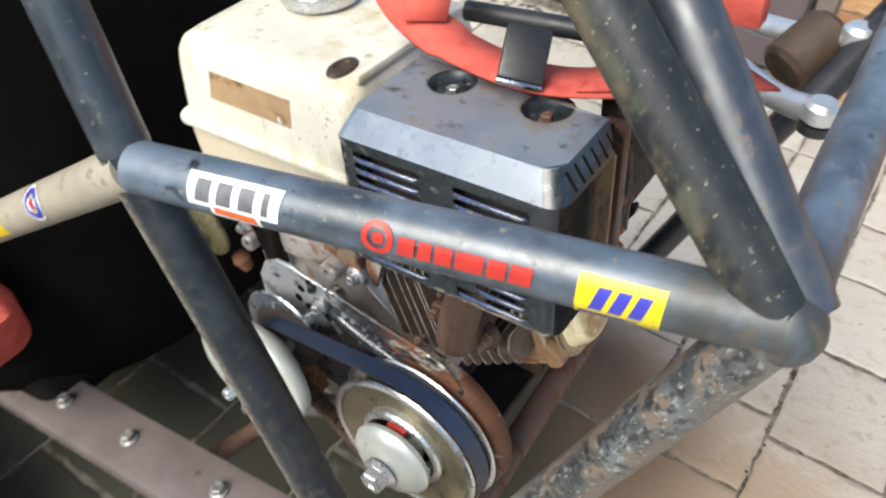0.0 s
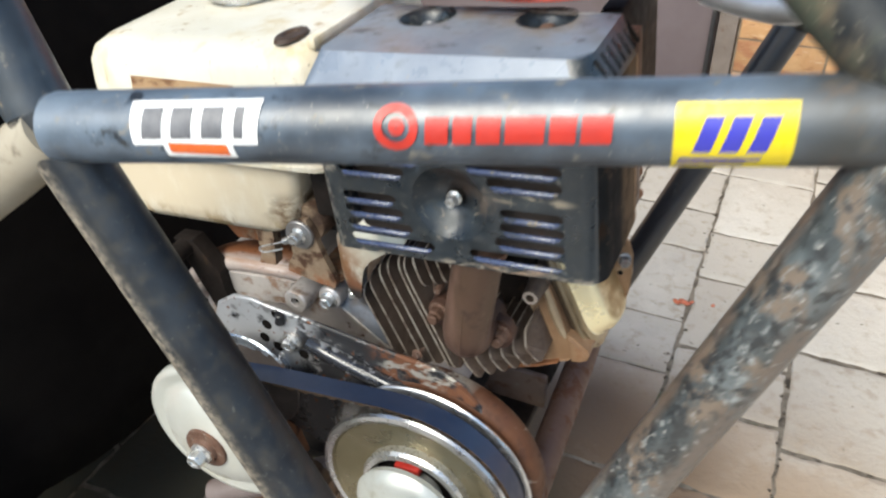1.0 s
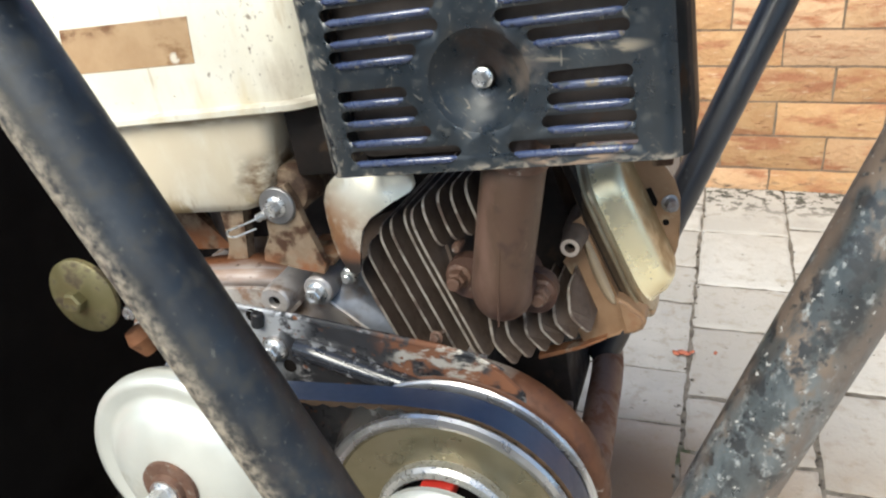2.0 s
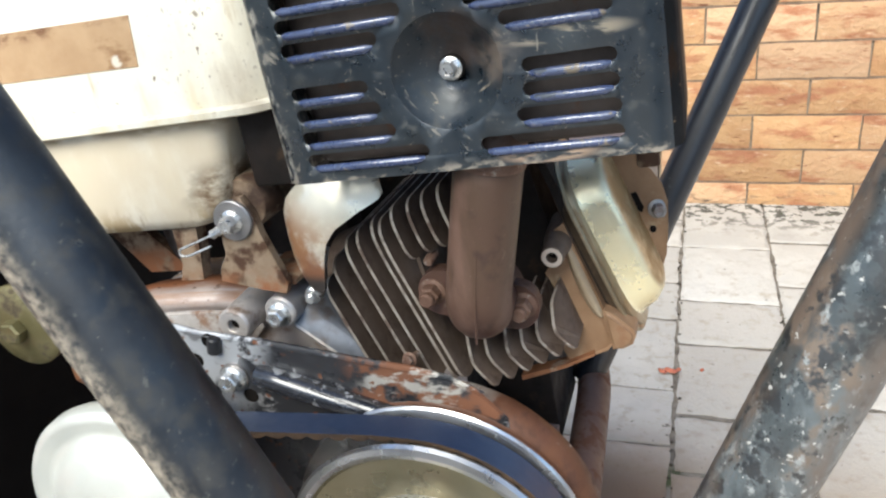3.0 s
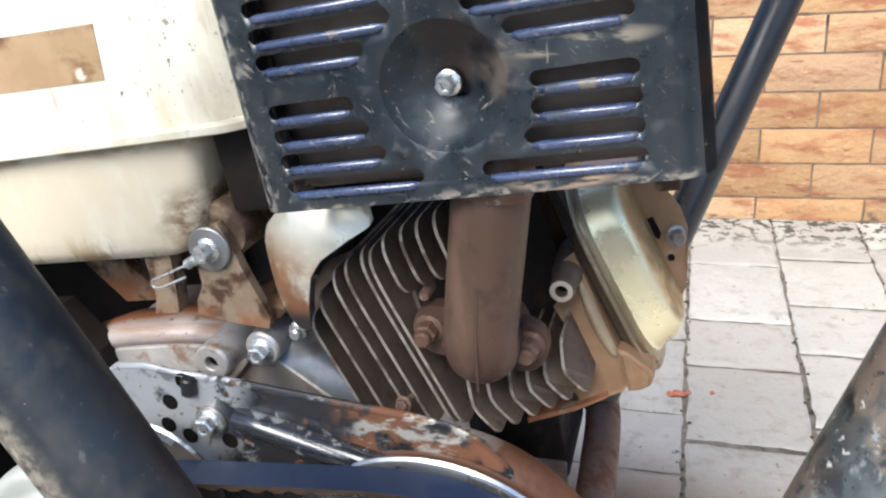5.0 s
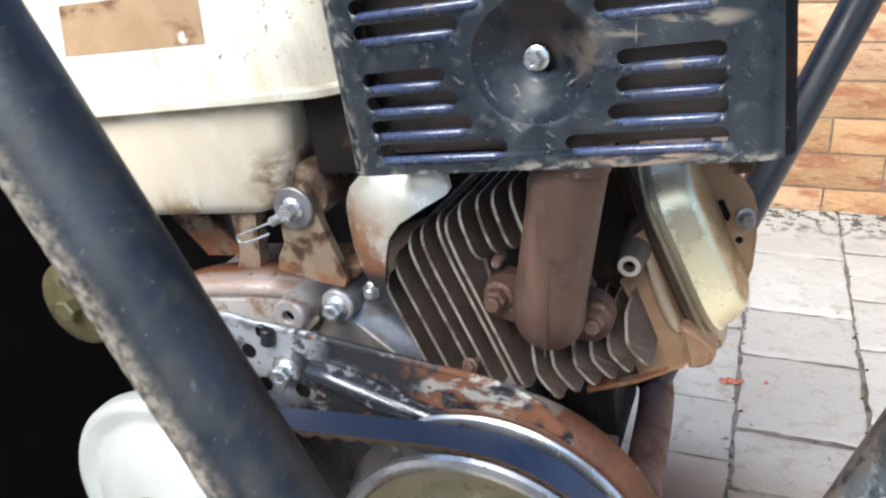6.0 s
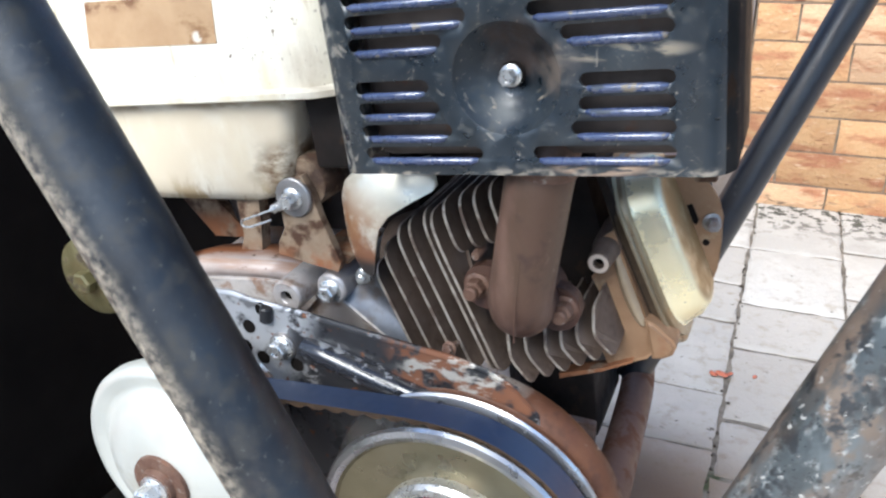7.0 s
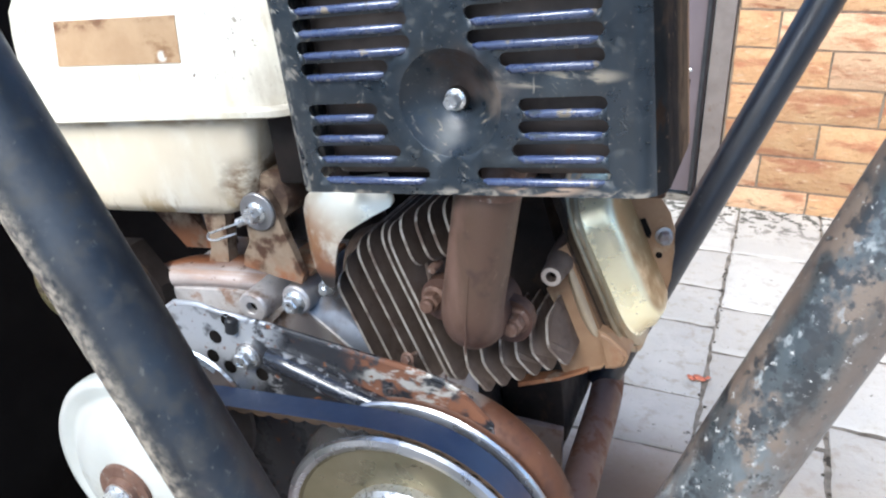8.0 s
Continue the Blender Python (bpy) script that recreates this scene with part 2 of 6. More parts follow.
M_FIN_EDGE = material("bare_fin_edge", (0.47, 0.42, 0.365), (0.31, 0.262, 0.22), 0.5, 0.5, 90, [((0.11, 0.077, 0.06), 60, 0.46, 0.64, 0.8, 0.1)], 0.2, 500)
M_BAND = material("pale_gold_casting", (0.31, 0.235, 0.155), (0.40, 0.315, 0.215), 0.42, 0.35, 40, [((0.30, 0.18, 0.10), 40, 0.54, 0.70, 0.7, 0.1)], 0.2, 450)
M_HEAD = material("tan_stained_head_casting", (0.25, 0.147, 0.082), (0.33, 0.205, 0.120), 0.5, 0.25, 40, [((0.22, 0.11, 0.055), 45, 0.55, 0.68, 0.8, 0.0), ((0.50, 0.38, 0.25), 30, 0.60, 0.74, 0.45, 0.4)], 0.25, 450)
# Brown end layer: stain with the end face's shade painted in.
M_GOLD = material("gold_chromate_cover", (0.90, 0.79, 0.50), (0.95, 0.86, 0.60), 0.30, 0.55, 25, [((0.62, 0.48, 0.28), 22, 0.56, 0.95, 0.35, 0.7), ((0.36, 0.24, 0.11), 30, 0.20, 0.55, 0.5, 0.4, (1, 1, 1), ("dir", (0.9455, 0, 0.3256), 0.0105, 0.0130))], 0.04, 300)
M_LEDGE = material("rust_topped_casting", (0.40, 0.33, 0.30), (0.52, 0.45, 0.42), 0.44, 0.3, 40,
                   [((0.33, 0.19, 0.125), 60, 0.50, 0.68, 0.7, 0.0, (0.12, 1, 1)), ((0.24, 0.088, 0.034), 46, 0.22, 0.52, 0.75, 0.0, (0.25, 1, 1), ("dir", (0, 1, 0), 0.0815, 0.0885)), ((0.12, 0.042, 0.018), 50, 0.40, 0.62, 0.8, 0.0, (0.5, 1, 1), ("dir", (0, 1, 0), 0.090, 0.106)), ((0.07, 0.028, 0.014), 120, 0.62, 0.70, 0.9, 0.0)], 0.4, 400)
M_SHIELD = material("pale_zinc_shroud", (0.64, 0.60, 0.49), (0.70, 0.66, 0.56), 0.34, 0.45, 30,
                    [((0.30, 0.15, 0.07), 40, 0.40, 0.62, 0.7, 0.1, (1, 1, 1), ("dir", (0.55, 0, 0.8), -0.106, -0.142)), ((0.17, 0.070, 0.032), 50, 0.34, 0.56, 0.8, 0.0, (1, 1, 1), ("dir", (-0.25, 0, 1), -0.058, -0.082)), ((0.022, 0.016, 0.013), 40, 0.30, 0.50, 0.7, 0.0, (1, 1, 1), ("dir", (0, 0, 1), -0.109, -0.117)), ((0.26, 0.15, 0.08), 110, 0.66, 0.72, 0.8, 0.0)], 0.15, 400)
M_PIPE = material("brown_heat_oxidised_pipe", (0.070, 0.033, 0.024), (0.098, 0.050, 0.037), 0.50, 0.3, 35, [((0.090, 0.054, 0.036), 16, 0.34, 0.62, 0.48, 0.35, (1, 1, 0.5), ("dir", (0, 0, 1), -0.150, -0.095)), ((0.045, 0.022, 0.016), 60, 0.52, 0.72, 0.7, 0.15), ((0.15, 0.088, 0.066), 24, 0.58, 0.74, 0.55, 0.25, (1, 1, 0.4)), ((0.16, 0.11, 0.08), 160, 0.64, 0.72, 0.6, 0.2)], 0.35, 500)
M_NUTRUST = material("rusted_nut", (0.100, 0.050, 0.034), (0.150, 0.088, 0.062), 0.65, 0.3, 120, [((0.24, 0.20, 0.17), 200, 0.58, 0.70, 0.5, 0.4), ((0.13, 0.055, 0.030), 90, 0.58, 0.70, 0.85, 0.0)], 0.4, 500)
M_ZINC = material("zinc_bolt", (0.72, 0.72, 0.71), (0.62, 0.61, 0.59), 0.32, 0.85, 150, [((0.30, 0.24, 0.18), 160, 0.66, 0.76, 0.7, 0.2)], 0.1, 600)
M_STEEL = material("polished_steel", (0.62, 0.62, 0.63), (0.54, 0.54, 0.55), 0.28, 0.95, 14, [((0.30, 0.29, 0.27), 40, 0.64, 0.76, 0.5, 0.6)], 0.02, 300)
M_SILVER = material("silver_clutch_paint", (0.56, 0.57, 0.53), (0.62, 0.62, 0.57), 0.40, 0.45, 20, [((0.320, 0.288, 0.200), 18, 0.55, 0.75, 0.6, 0.3)], 0.1, 400)
M_TAN = material("yellow_zinc_pulley_face", (0.225, 0.196, 0.122), (0.300, 0.268, 0.182), 0.34, 0.8, 18, [((0.195, 0.143, 0.083), 22, 0.5, 0.7, 0.7, 0.2)], 0.1, 400)
M_BELT = material("black_rubber_belt", (0.007, 0.017, 0.046), (0.011, 0.023, 0.056), 0.44, 0.0, 50, [((0.04, 0.045, 0.06), 90, 0.62, 0.72, 0.7, 0.0, (0.3, 1, 1))], 0.1, 500, spec=0.8)
M_BELT_SIDE = material("worn_belt_edge", (0.085, 0.048, 0.024), (0.045, 0.027, 0.016), 0.85, 0.0, 90, [], 0.3, 500)
M_PLATE = material("chipped_black_back_plate", (0.020, 0.021, 0.024), (0.036, 0.036, 0.040), 0.3, 0.1, 45,
                   [((0.50, 0.51, 0.53), 55, 0.26, 0.42, 0.35, 0.45, (1, 1, 1), ("dir", (1, 0, -0.6), -0.050, -0.075), ("dir", (0, 0, 1), -0.212, -0.196)), ((0.36, 0.36, 0.37), 60, 0.55, 0.60, 0.35, 0.7, (0.7, 1, 1), ("dir", (0, 0, 1), -0.212, -0.196)), ((0.022, 0.022, 0.025), 50, 0.48, 0.54, 0.35, 0.0, (1, 1, 1), ("dir", (1, 0, 0), -0.185, -0.165), ("dir", (1, 0, 0), -0.085, -0.105)),
                    ((0.155, 0.062, 0.030), 44, 0.46, 0.54, 0.8, 0.0, (1, 1, 1), ("dir", (1, 0, 0), -0.108, -0.090)), ((0.50, 0.47, 0.42), 36, 0.50, 0.56, 0.45, 0.5, (0.6, 1, 1.3), ("dir", (1, 0, 0), -0.100, -0.085)), ((0.16, 0.06, 0.025), 170, 0.62, 0.68, 0.85, 0.0)], 0.2, 400)
M_COVER = material("rusted_chrome_cover", (0.068, 0.024, 0.010), (0.100, 0.038, 0.016), 0.55, 0.15, 40,
                   [((0.46, 0.42, 0.37), 75, 0.42, 0.54, 0.4, 0.5, (1, 1, 1), ("at", (-0.064, 0, -0.274), (1, 0, 1), 0.084, 0.0935), ("dir", (1, 0, -0.3), 0.050, 0.010)), ((0.34, 0.30, 0.26), 75, 0.63, 0.69, 0.45, 0.4), ((0.055, 0.020, 0.010), 60, 0.54, 0.68, 0.85, 0.0), ((0.08, 0.028, 0.012), 200, 0.62, 0.69, 0.85, 0.0)], 0.3, 400)
M_BRASSY = material("yellow_passivated_steel", (0.180, 0.156, 0.072), (0.228, 0.198, 0.102), 0.45, 0.6, 60, [((0.060, 0.042, 0.024), 60, 0.55, 0.68, 0.8, 0.1)], 0.2, 400)
M_SEAT = material("dark_seat_plastic", (0.004, 0.0032, 0.003), (0.006, 0.005, 0.0045), 0.8, 0.0, 12, [], 0.1, 300, spec=0.08)
M_RED = material("red_webbing", (0.52, 0.085, 0.062), (0.60, 0.115, 0.088), 0.8, 0.0, 40, [((0.38, 0.050, 0.040), 25, 0.50, 0.70, 0.85, 0.0)], 0.6, 900, spec=0.2)
M_BLACK = material("black_plastic", (0.016, 0.016, 0.018), (0.028, 0.028, 0.03), 0.45, 0.0, 60, [], 0.1, 400)
M_CHROME = material("dulled_chrome", (0.66, 0.67, 0.69), (0.56, 0.57, 0.58), 0.24, 1.0, 40, [((0.30, 0.28, 0.26), 90, 0.62, 0.74, 0.6, 0.6)], 0.06, 300)
M_BROWN = material("dark_brown_plastic", (0.05, 0.030, 0.019), (0.075, 0.046, 0.030), 0.6, 0.0, 30, [((0.02, 0.013, 0.01), 40, 0.5, 0.7, 0.7, 0.0)], 0.2, 400)
M_WHITE = material("white_vinyl", (0.80, 0.80, 0.80), (0.74, 0.74, 0.74), 0.35, 0.0, 120, [], 0.03, 500)
M_YELLOW = material("yellow_vinyl", (0.722, 0.561, 0.017), (0.680, 0.510, 0.017), 0.35, 0.0, 120, [], 0.03, 500)
M_BLUE = material("blue_print", (0.040, 0.040, 0.336), (0.048, 0.048, 0.400), 0.4, 0.0, 120, [], 0.03, 500)
M_REDINK = material("red_print", (0.47, 0.032, 0.020), (0.40, 0.026, 0.018), 0.4, 0.0, 120, [], 0.03, 500)
M_ORANGE = material("orange_print", (0.640, 0.128, 0.024), (0.600, 0.104, 0.024), 0.4, 0.0, 120, [], 0.03, 500)
M_GREYINK = material("grey_print", (0.15, 0.15, 0.16), (0.10, 0.10, 0.11), 0.4, 0.0, 120, [], 0.03, 500)
M_CREAM = material("cream_overspray_paint", (0.300, 0.258, 0.192), (0.360, 0.318, 0.252), 0.5, 0.0, 25, [((0.120, 0.096, 0.066), 40, 0.56, 0.7, 0.7, 0.0)], 0.2, 300)
M_BRICK = material("orange_tan_brick", (0.375, 0.200, 0.092), (0.430, 0.258, 0.125), 0.85, 0.0, 11,
                   [((0.30, 0.125, 0.062), 22, 0.48, 0.66, 0.9, 0.0, (0.35, 1, 1.2)), ((0.50, 0.345, 0.215), 60, 0.56, 0.76, 0.9, 0.0, (0.4, 1, 1.5)), ((0.20, 0.080, 0.040), 80, 0.62, 0.69, 0.9, 0.0, (0.25, 1, 1.2)),
                    ((0.13, 0.09, 0.06), 45, 0.52, 0.66, 0.95, 0.0, (0.5, 1, 1), ("dir", (0, 0, 1), 0.05, 0.0))], 1.0, 60, vary=0.17, bump_far=0.006, placed=True, tone=(0.48, 0.31, 0.19))
M_MORTAR = material("dark_mortar_backing", (0.16, 0.125, 0.09), (0.22, 0.175, 0.13), 0.95, 0.0, 30, [((0.072, 0.054, 0.042), 14, 0.52, 0.66, 0.95, 0.0)], 0.6, 200, bump_far=0.002)
# Last three layers: brown and mossy stain with the kart's shade painted in.
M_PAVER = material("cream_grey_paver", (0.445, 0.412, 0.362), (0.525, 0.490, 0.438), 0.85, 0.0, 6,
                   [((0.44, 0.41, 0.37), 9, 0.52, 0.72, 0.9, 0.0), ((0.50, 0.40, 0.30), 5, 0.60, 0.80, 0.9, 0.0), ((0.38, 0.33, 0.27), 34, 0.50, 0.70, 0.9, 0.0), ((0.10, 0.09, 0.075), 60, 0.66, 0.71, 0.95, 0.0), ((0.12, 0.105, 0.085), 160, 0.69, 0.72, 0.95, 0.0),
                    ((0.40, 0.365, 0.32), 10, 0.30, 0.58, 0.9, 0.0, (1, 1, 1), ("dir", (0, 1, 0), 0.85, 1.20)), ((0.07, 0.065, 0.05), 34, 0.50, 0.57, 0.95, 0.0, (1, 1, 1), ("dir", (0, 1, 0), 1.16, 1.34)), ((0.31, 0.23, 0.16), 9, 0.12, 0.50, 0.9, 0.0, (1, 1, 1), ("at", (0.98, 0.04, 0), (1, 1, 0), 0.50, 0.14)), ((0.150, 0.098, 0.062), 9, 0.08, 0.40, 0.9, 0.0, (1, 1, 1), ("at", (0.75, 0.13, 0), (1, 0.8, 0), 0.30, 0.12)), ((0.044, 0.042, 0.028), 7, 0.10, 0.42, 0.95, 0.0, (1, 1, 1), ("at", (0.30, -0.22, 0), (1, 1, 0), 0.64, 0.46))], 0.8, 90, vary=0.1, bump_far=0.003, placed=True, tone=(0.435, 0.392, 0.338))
M_JOINT = material("dark_joint_sand", (0.075, 0.060, 0.044), (0.24, 0.205, 0.165), 1.0, 0.0, 26, [((0.035, 0.028, 0.02), 34, 0.56, 0.66, 1.0, 0.0), ((0.05, 0.06, 0.022), 10, 0.58, 0.70, 1.0, 0.0)], 0.8, 300, bump_far=0.002)
M_DOOR = material("lilac_grey_door_paint", (0.118, 0.092, 0.098), (0.140, 0.112, 0.118), 0.45, 0.0, 8, [((0.118, 0.092, 0.092), 10, 0.56, 0.75, 0.6, 0.0)], 0.08, 300)
M_FRAME = material("worn_metal_door_frame", (0.170, 0.138, 0.120), (0.225, 0.190, 0.168), 0.45, 0.3, 14, [((0.140, 0.091, 0.063), 30, 0.58, 0.7, 0.8, 0.0)], 0.1, 300)
M_LEAF = material("dry_red_leaf", (0.496, 0.128, 0.072), (0.576, 0.192, 0.104), 0.7, 0.0, 120, [], 0.3, 400)
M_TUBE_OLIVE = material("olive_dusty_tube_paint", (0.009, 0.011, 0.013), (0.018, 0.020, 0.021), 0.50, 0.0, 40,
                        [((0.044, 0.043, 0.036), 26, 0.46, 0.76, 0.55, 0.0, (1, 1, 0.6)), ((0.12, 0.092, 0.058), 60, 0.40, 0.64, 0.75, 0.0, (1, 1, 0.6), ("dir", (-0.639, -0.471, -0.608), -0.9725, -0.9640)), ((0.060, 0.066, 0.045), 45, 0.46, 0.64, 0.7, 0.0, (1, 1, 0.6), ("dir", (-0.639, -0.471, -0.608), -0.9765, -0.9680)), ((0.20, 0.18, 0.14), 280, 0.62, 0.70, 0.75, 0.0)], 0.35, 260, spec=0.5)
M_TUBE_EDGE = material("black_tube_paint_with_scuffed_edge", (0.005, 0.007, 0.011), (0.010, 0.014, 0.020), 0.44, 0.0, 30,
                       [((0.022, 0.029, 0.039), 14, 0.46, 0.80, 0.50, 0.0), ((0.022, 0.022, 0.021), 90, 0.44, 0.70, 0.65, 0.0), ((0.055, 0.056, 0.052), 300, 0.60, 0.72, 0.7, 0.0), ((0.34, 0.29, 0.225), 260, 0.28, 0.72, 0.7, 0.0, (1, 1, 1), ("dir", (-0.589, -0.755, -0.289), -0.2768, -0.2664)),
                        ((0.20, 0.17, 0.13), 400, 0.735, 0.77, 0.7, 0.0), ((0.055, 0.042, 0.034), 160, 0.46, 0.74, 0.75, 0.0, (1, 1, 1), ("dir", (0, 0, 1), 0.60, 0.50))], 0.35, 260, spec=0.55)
# Blue base paints the sky's reflection onto the black slat lips.
M_LIP = material("sky_tinted_glossy_slat_lip", (0.040, 0.056, 0.125), (0.060, 0.080, 0.155), 0.26, 0.0, 60, [(MUD, 120, 0.60, 0.67, 0.8, 0.0), ((0.015, 0.022, 0.036), 160, 0.56, 0.66, 0.5, 0.0)], 0.2, 350, coat=0.5, spec=1.0, coat_rough=0.22)
M_BRACKET = material("rough_rusted_bracket", (0.24, 0.165, 0.105), (0.30, 0.22, 0.15), 0.75, 0.1, 90, [((0.07, 0.032, 0.016), 60, 0.48, 0.62, 0.9, 0.0), ((0.05, 0.028, 0.018), 40, 0.35, 0.6, 0.9, 0.0, (1, 1, 1), ("dir", (0, 0, 1), -0.092, -0.072)), ((0.26, 0.105, 0.045), 55, 0.36, 0.60, 0.85, 0.0, (1, 1, 1), ("dir", (0, 0, 1), -0.108, -0.122))], 0.6, 300)
M_BED = material("brown_mortar_bed", (0.135, 0.088, 0.058), (0.19, 0.130, 0.088), 0.95, 0.0, 30, [((0.14, 0.11, 0.08), 22, 0.60, 0.70, 0.95, 0.0), ((0.10, 0.12, 0.05), 9, 0.66, 0.74, 0.95, 0.0)], 0.7, 200, bump_far=0.002)
M_UNDER = material("dark_brown_flange_edge", (0.055, 0.038, 0.024), (0.085, 0.060, 0.038), 0.5, 0.3, 50, [((0.16, 0.11, 0.065), 70, 0.58, 0.70, 0.6, 0.2)], 0.2, 400)
M_BOSSFACE = material("pale_worn_casting_face", (0.50, 0.41, 0.34), (0.60, 0.51, 0.44), 0.5, 0.35, 90, [((0.24, 0.15, 0.10), 120, 0.58, 0.70, 0.7, 0.1)], 0.25, 500)
M_BRONZE = material("bronze_stained_flange", (0.30, 0.235, 0.15), (0.38, 0.31, 0.21), 0.38, 0.8, 40, [((0.16, 0.10, 0.06), 60, 0.56, 0.70, 0.7, 0.2)], 0.15, 400)
M_RIDGE = material("glossy_black_ridge", (0.02, 0.022, 0.028), (0.035, 0.036, 0.042), 0.2, 0.2, 60, [((0.42, 0.43, 0.45), 70, 0.56, 0.62, 0.35, 0.7)], 0.1, 400, coat=0.6)
M_MOUNT = material("dusty_brown_mount_paint", (0.105, 0.068, 0.052), (0.140, 0.094, 0.073), 0.6, 0.0, 30, [((0.090, 0.042, 0.024), 45, 0.54, 0.68, 0.8, 0.0), ((0.16, 0.13, 0.11), 60, 0.62, 0.72, 0.8, 0.0)], 0.3, 300)
M_SOIL = material("dark_crumbly_soil", (0.035, 0.028, 0.02), (0.07, 0.055, 0.04), 1.0, 0.0, 60, [((0.05, 0.07, 0.02), 9, 0.56, 0.64, 1.0, 0.0)], 0.5, 400, placed=True)
M_PAD = material("rough_cast_pad", (0.50, 0.465, 0.44), (0.60, 0.565, 0.54), 0.55, 0.4, 40, [((0.26, 0.16, 0.11), 45, 0.52, 0.66, 0.8, 0.1)], 1.0, 160, bump_far=0.0012)
M_BOSS = material("smooth_grey_casting", (0.54, 0.50, 0.48), (0.64, 0.60, 0.575), 0.4, 0.55, 40, [((0.19, 0.13, 0.095), 34, 0.52, 0.68, 0.75, 0.1), ((0.42, 0.44, 0.48), 24, 0.56, 0.72, 0.35, 0.6)], 0.3, 450)
M_LEVER = material("dull_silver_lever", (0.62, 0.63, 0.64), (0.74, 0.75, 0.76), 0.38, 0.75, 40, [((0.34, 0.32, 0.30), 90, 0.60, 0.74, 0.6, 0.5)], 0.1, 300)
# Pale blue layer paints the satin sheen of a lit tube.
M_TUBE_SHEEN = material("satin_blue_black_tube_paint", (0.022, 0.026, 0.036), (0.036, 0.041, 0.054), 0.38, 0.0, 30, [((0.075, 0.080, 0.095), 15, 0.46, 0.72, 0.45, 0.0), ((0.10, 0.075, 0.05), 60, 0.60, 0.70, 0.7, 0.0)], 0.2, 260, spec=0.9)
M_LOBE = material("blue_grey_smooth_casting", (0.13, 0.142, 0.168), (0.19, 0.205, 0.235), 0.36, 0.45, 30, [((0.10, 0.085, 0.08), 34, 0.52, 0.68, 0.6, 0.2), ((0.24, 0.255, 0.29), 24, 0.58, 0.74, 0.35, 0.6)], 0.2, 450)
# Darker matt copy of the enamel: the side's shade is in its colour.
M_GUARD_SIDE = material("shaded_matt_guard_side", (0.008, 0.009, 0.010), (0.014, 0.014, 0.015), 0.85, 0.0, 40, [((0.13, 0.085, 0.05), 34, 0.34, 0.56, 0.8, 0.0, (1, 1, 0.5), ("dir", (0, 1, 0), 0.030, 0.048)), ((0.02, 0.012, 0.008), 60, 0.60, 0.66, 0.9, 0.0, (1, 1, 0.6)), ((0.05, 0.034, 0.024), 50, 0.54, 0.70, 0.9, 0.0), ((0.16, 0.11, 0.07), 110, 0.64, 0.70, 0.85, 0.0)], 0.3, 350, spec=0.1)
M_SLIVER = material("blue_bright_flange", (0.34, 0.38, 0.44), (0.44, 0.48, 0.53), 0.3, 0.85, 60, [((0.10, 0.10, 0.11), 60, 0.56, 0.66, 0.6, 0.2)], 0.1, 400)
# Near-black for greasy parts and for shade painted into gaps and recesses.
M_GREASE_SHADE = material("black_brown_grease_and_shade", (0.009, 0.007, 0.006), (0.017, 0.012, 0.010), 0.7, 0.0, 40, [((0.04, 0.025, 0.015), 60, 0.58, 0.70, 0.8, 0.0)], 0.3, 300, spec=0.25)
# Near-black that paints the unlit depth of holes and slits.
M_HOLE = material("painted_hole_dark", (0.006, 0.005, 0.0045), (0.01, 0.008, 0.007), 0.9, 0.0, 60, [], 0.1, 300, spec=0.1)


# ---- mesh helpers ----
def part(name, bm, mat, parent=None, label="", smooth=30, mats=()):
    """Links a bmesh as one mesh object under a thing or part."""
    me = bpy.data.meshes.new(name)
    bmesh.ops.recalc_face_normals(bm, faces=bm.faces)
    bm.to_mesh(me)
    bm.free()
    for m in (mat, *mats):
        me.materials.append(m)
    if smooth:
        me.shade_smooth()
        me.set_sharp_from_angle(angle=radians(smooth))
    ob = new(name, me)
    ob.parent = parent
    if label:
        ob["label"] = label
    return ob


def thing(name, m, label, category, group="", kind=""):
    ob = new(name)
    ob.matrix_world = m
    ob.empty_display_size = 0.05
    return tagged(ob, label, category, group, kind)


def basis(axis):
    w = Vector(axis).normalized()
    u = w.cross(Vector((0, 0, 1)) if abs(w.z) < 0.9 else Vector((1, 0, 0))).normalized()
    return u, w.cross(u), w


def ring_faces(bm, rings, closed=True, cap=True):
    for a, b in zip(rings, rings[1:]):
        n = len(a)
        for i in range(n if closed else n - 1):
            bm.faces.new((a[i], a[(i + 1) % n], b[(i + 1) % n], b[i]))
    if cap:
        bm.faces.new(rings[0][::-1])
        bm.faces.new(rings[-1])


def lathe(bm, origin, axis, profile, seg=32, cap=True):
    """Turns a profile of (radius, height along axis) round an axis."""
    u, v, w = basis(axis)
    o = Vector(origin)
    rings = []
    for r, h in profile:
        rings.append([bm.verts.new(o + w * h + (u * math.cos(2 * math.pi * i / seg) + v * math.sin(2 * math.pi * i / seg)) * max(r, 1e-5)) for i in range(seg)])
    ring_faces(bm, rings, True, cap)
    return bm


def rod(bm, a, b, r, seg=20, bevel=0.0):
    d = (Vector(b) - Vector(a)).length
    prof = [(r, 0), (r, d)] if not bevel else [(r - bevel, 0), (r, bevel), (r, d - bevel), (r - bevel, d)]
    return lathe(bm, a, Vector(b) - Vector(a), prof, seg)


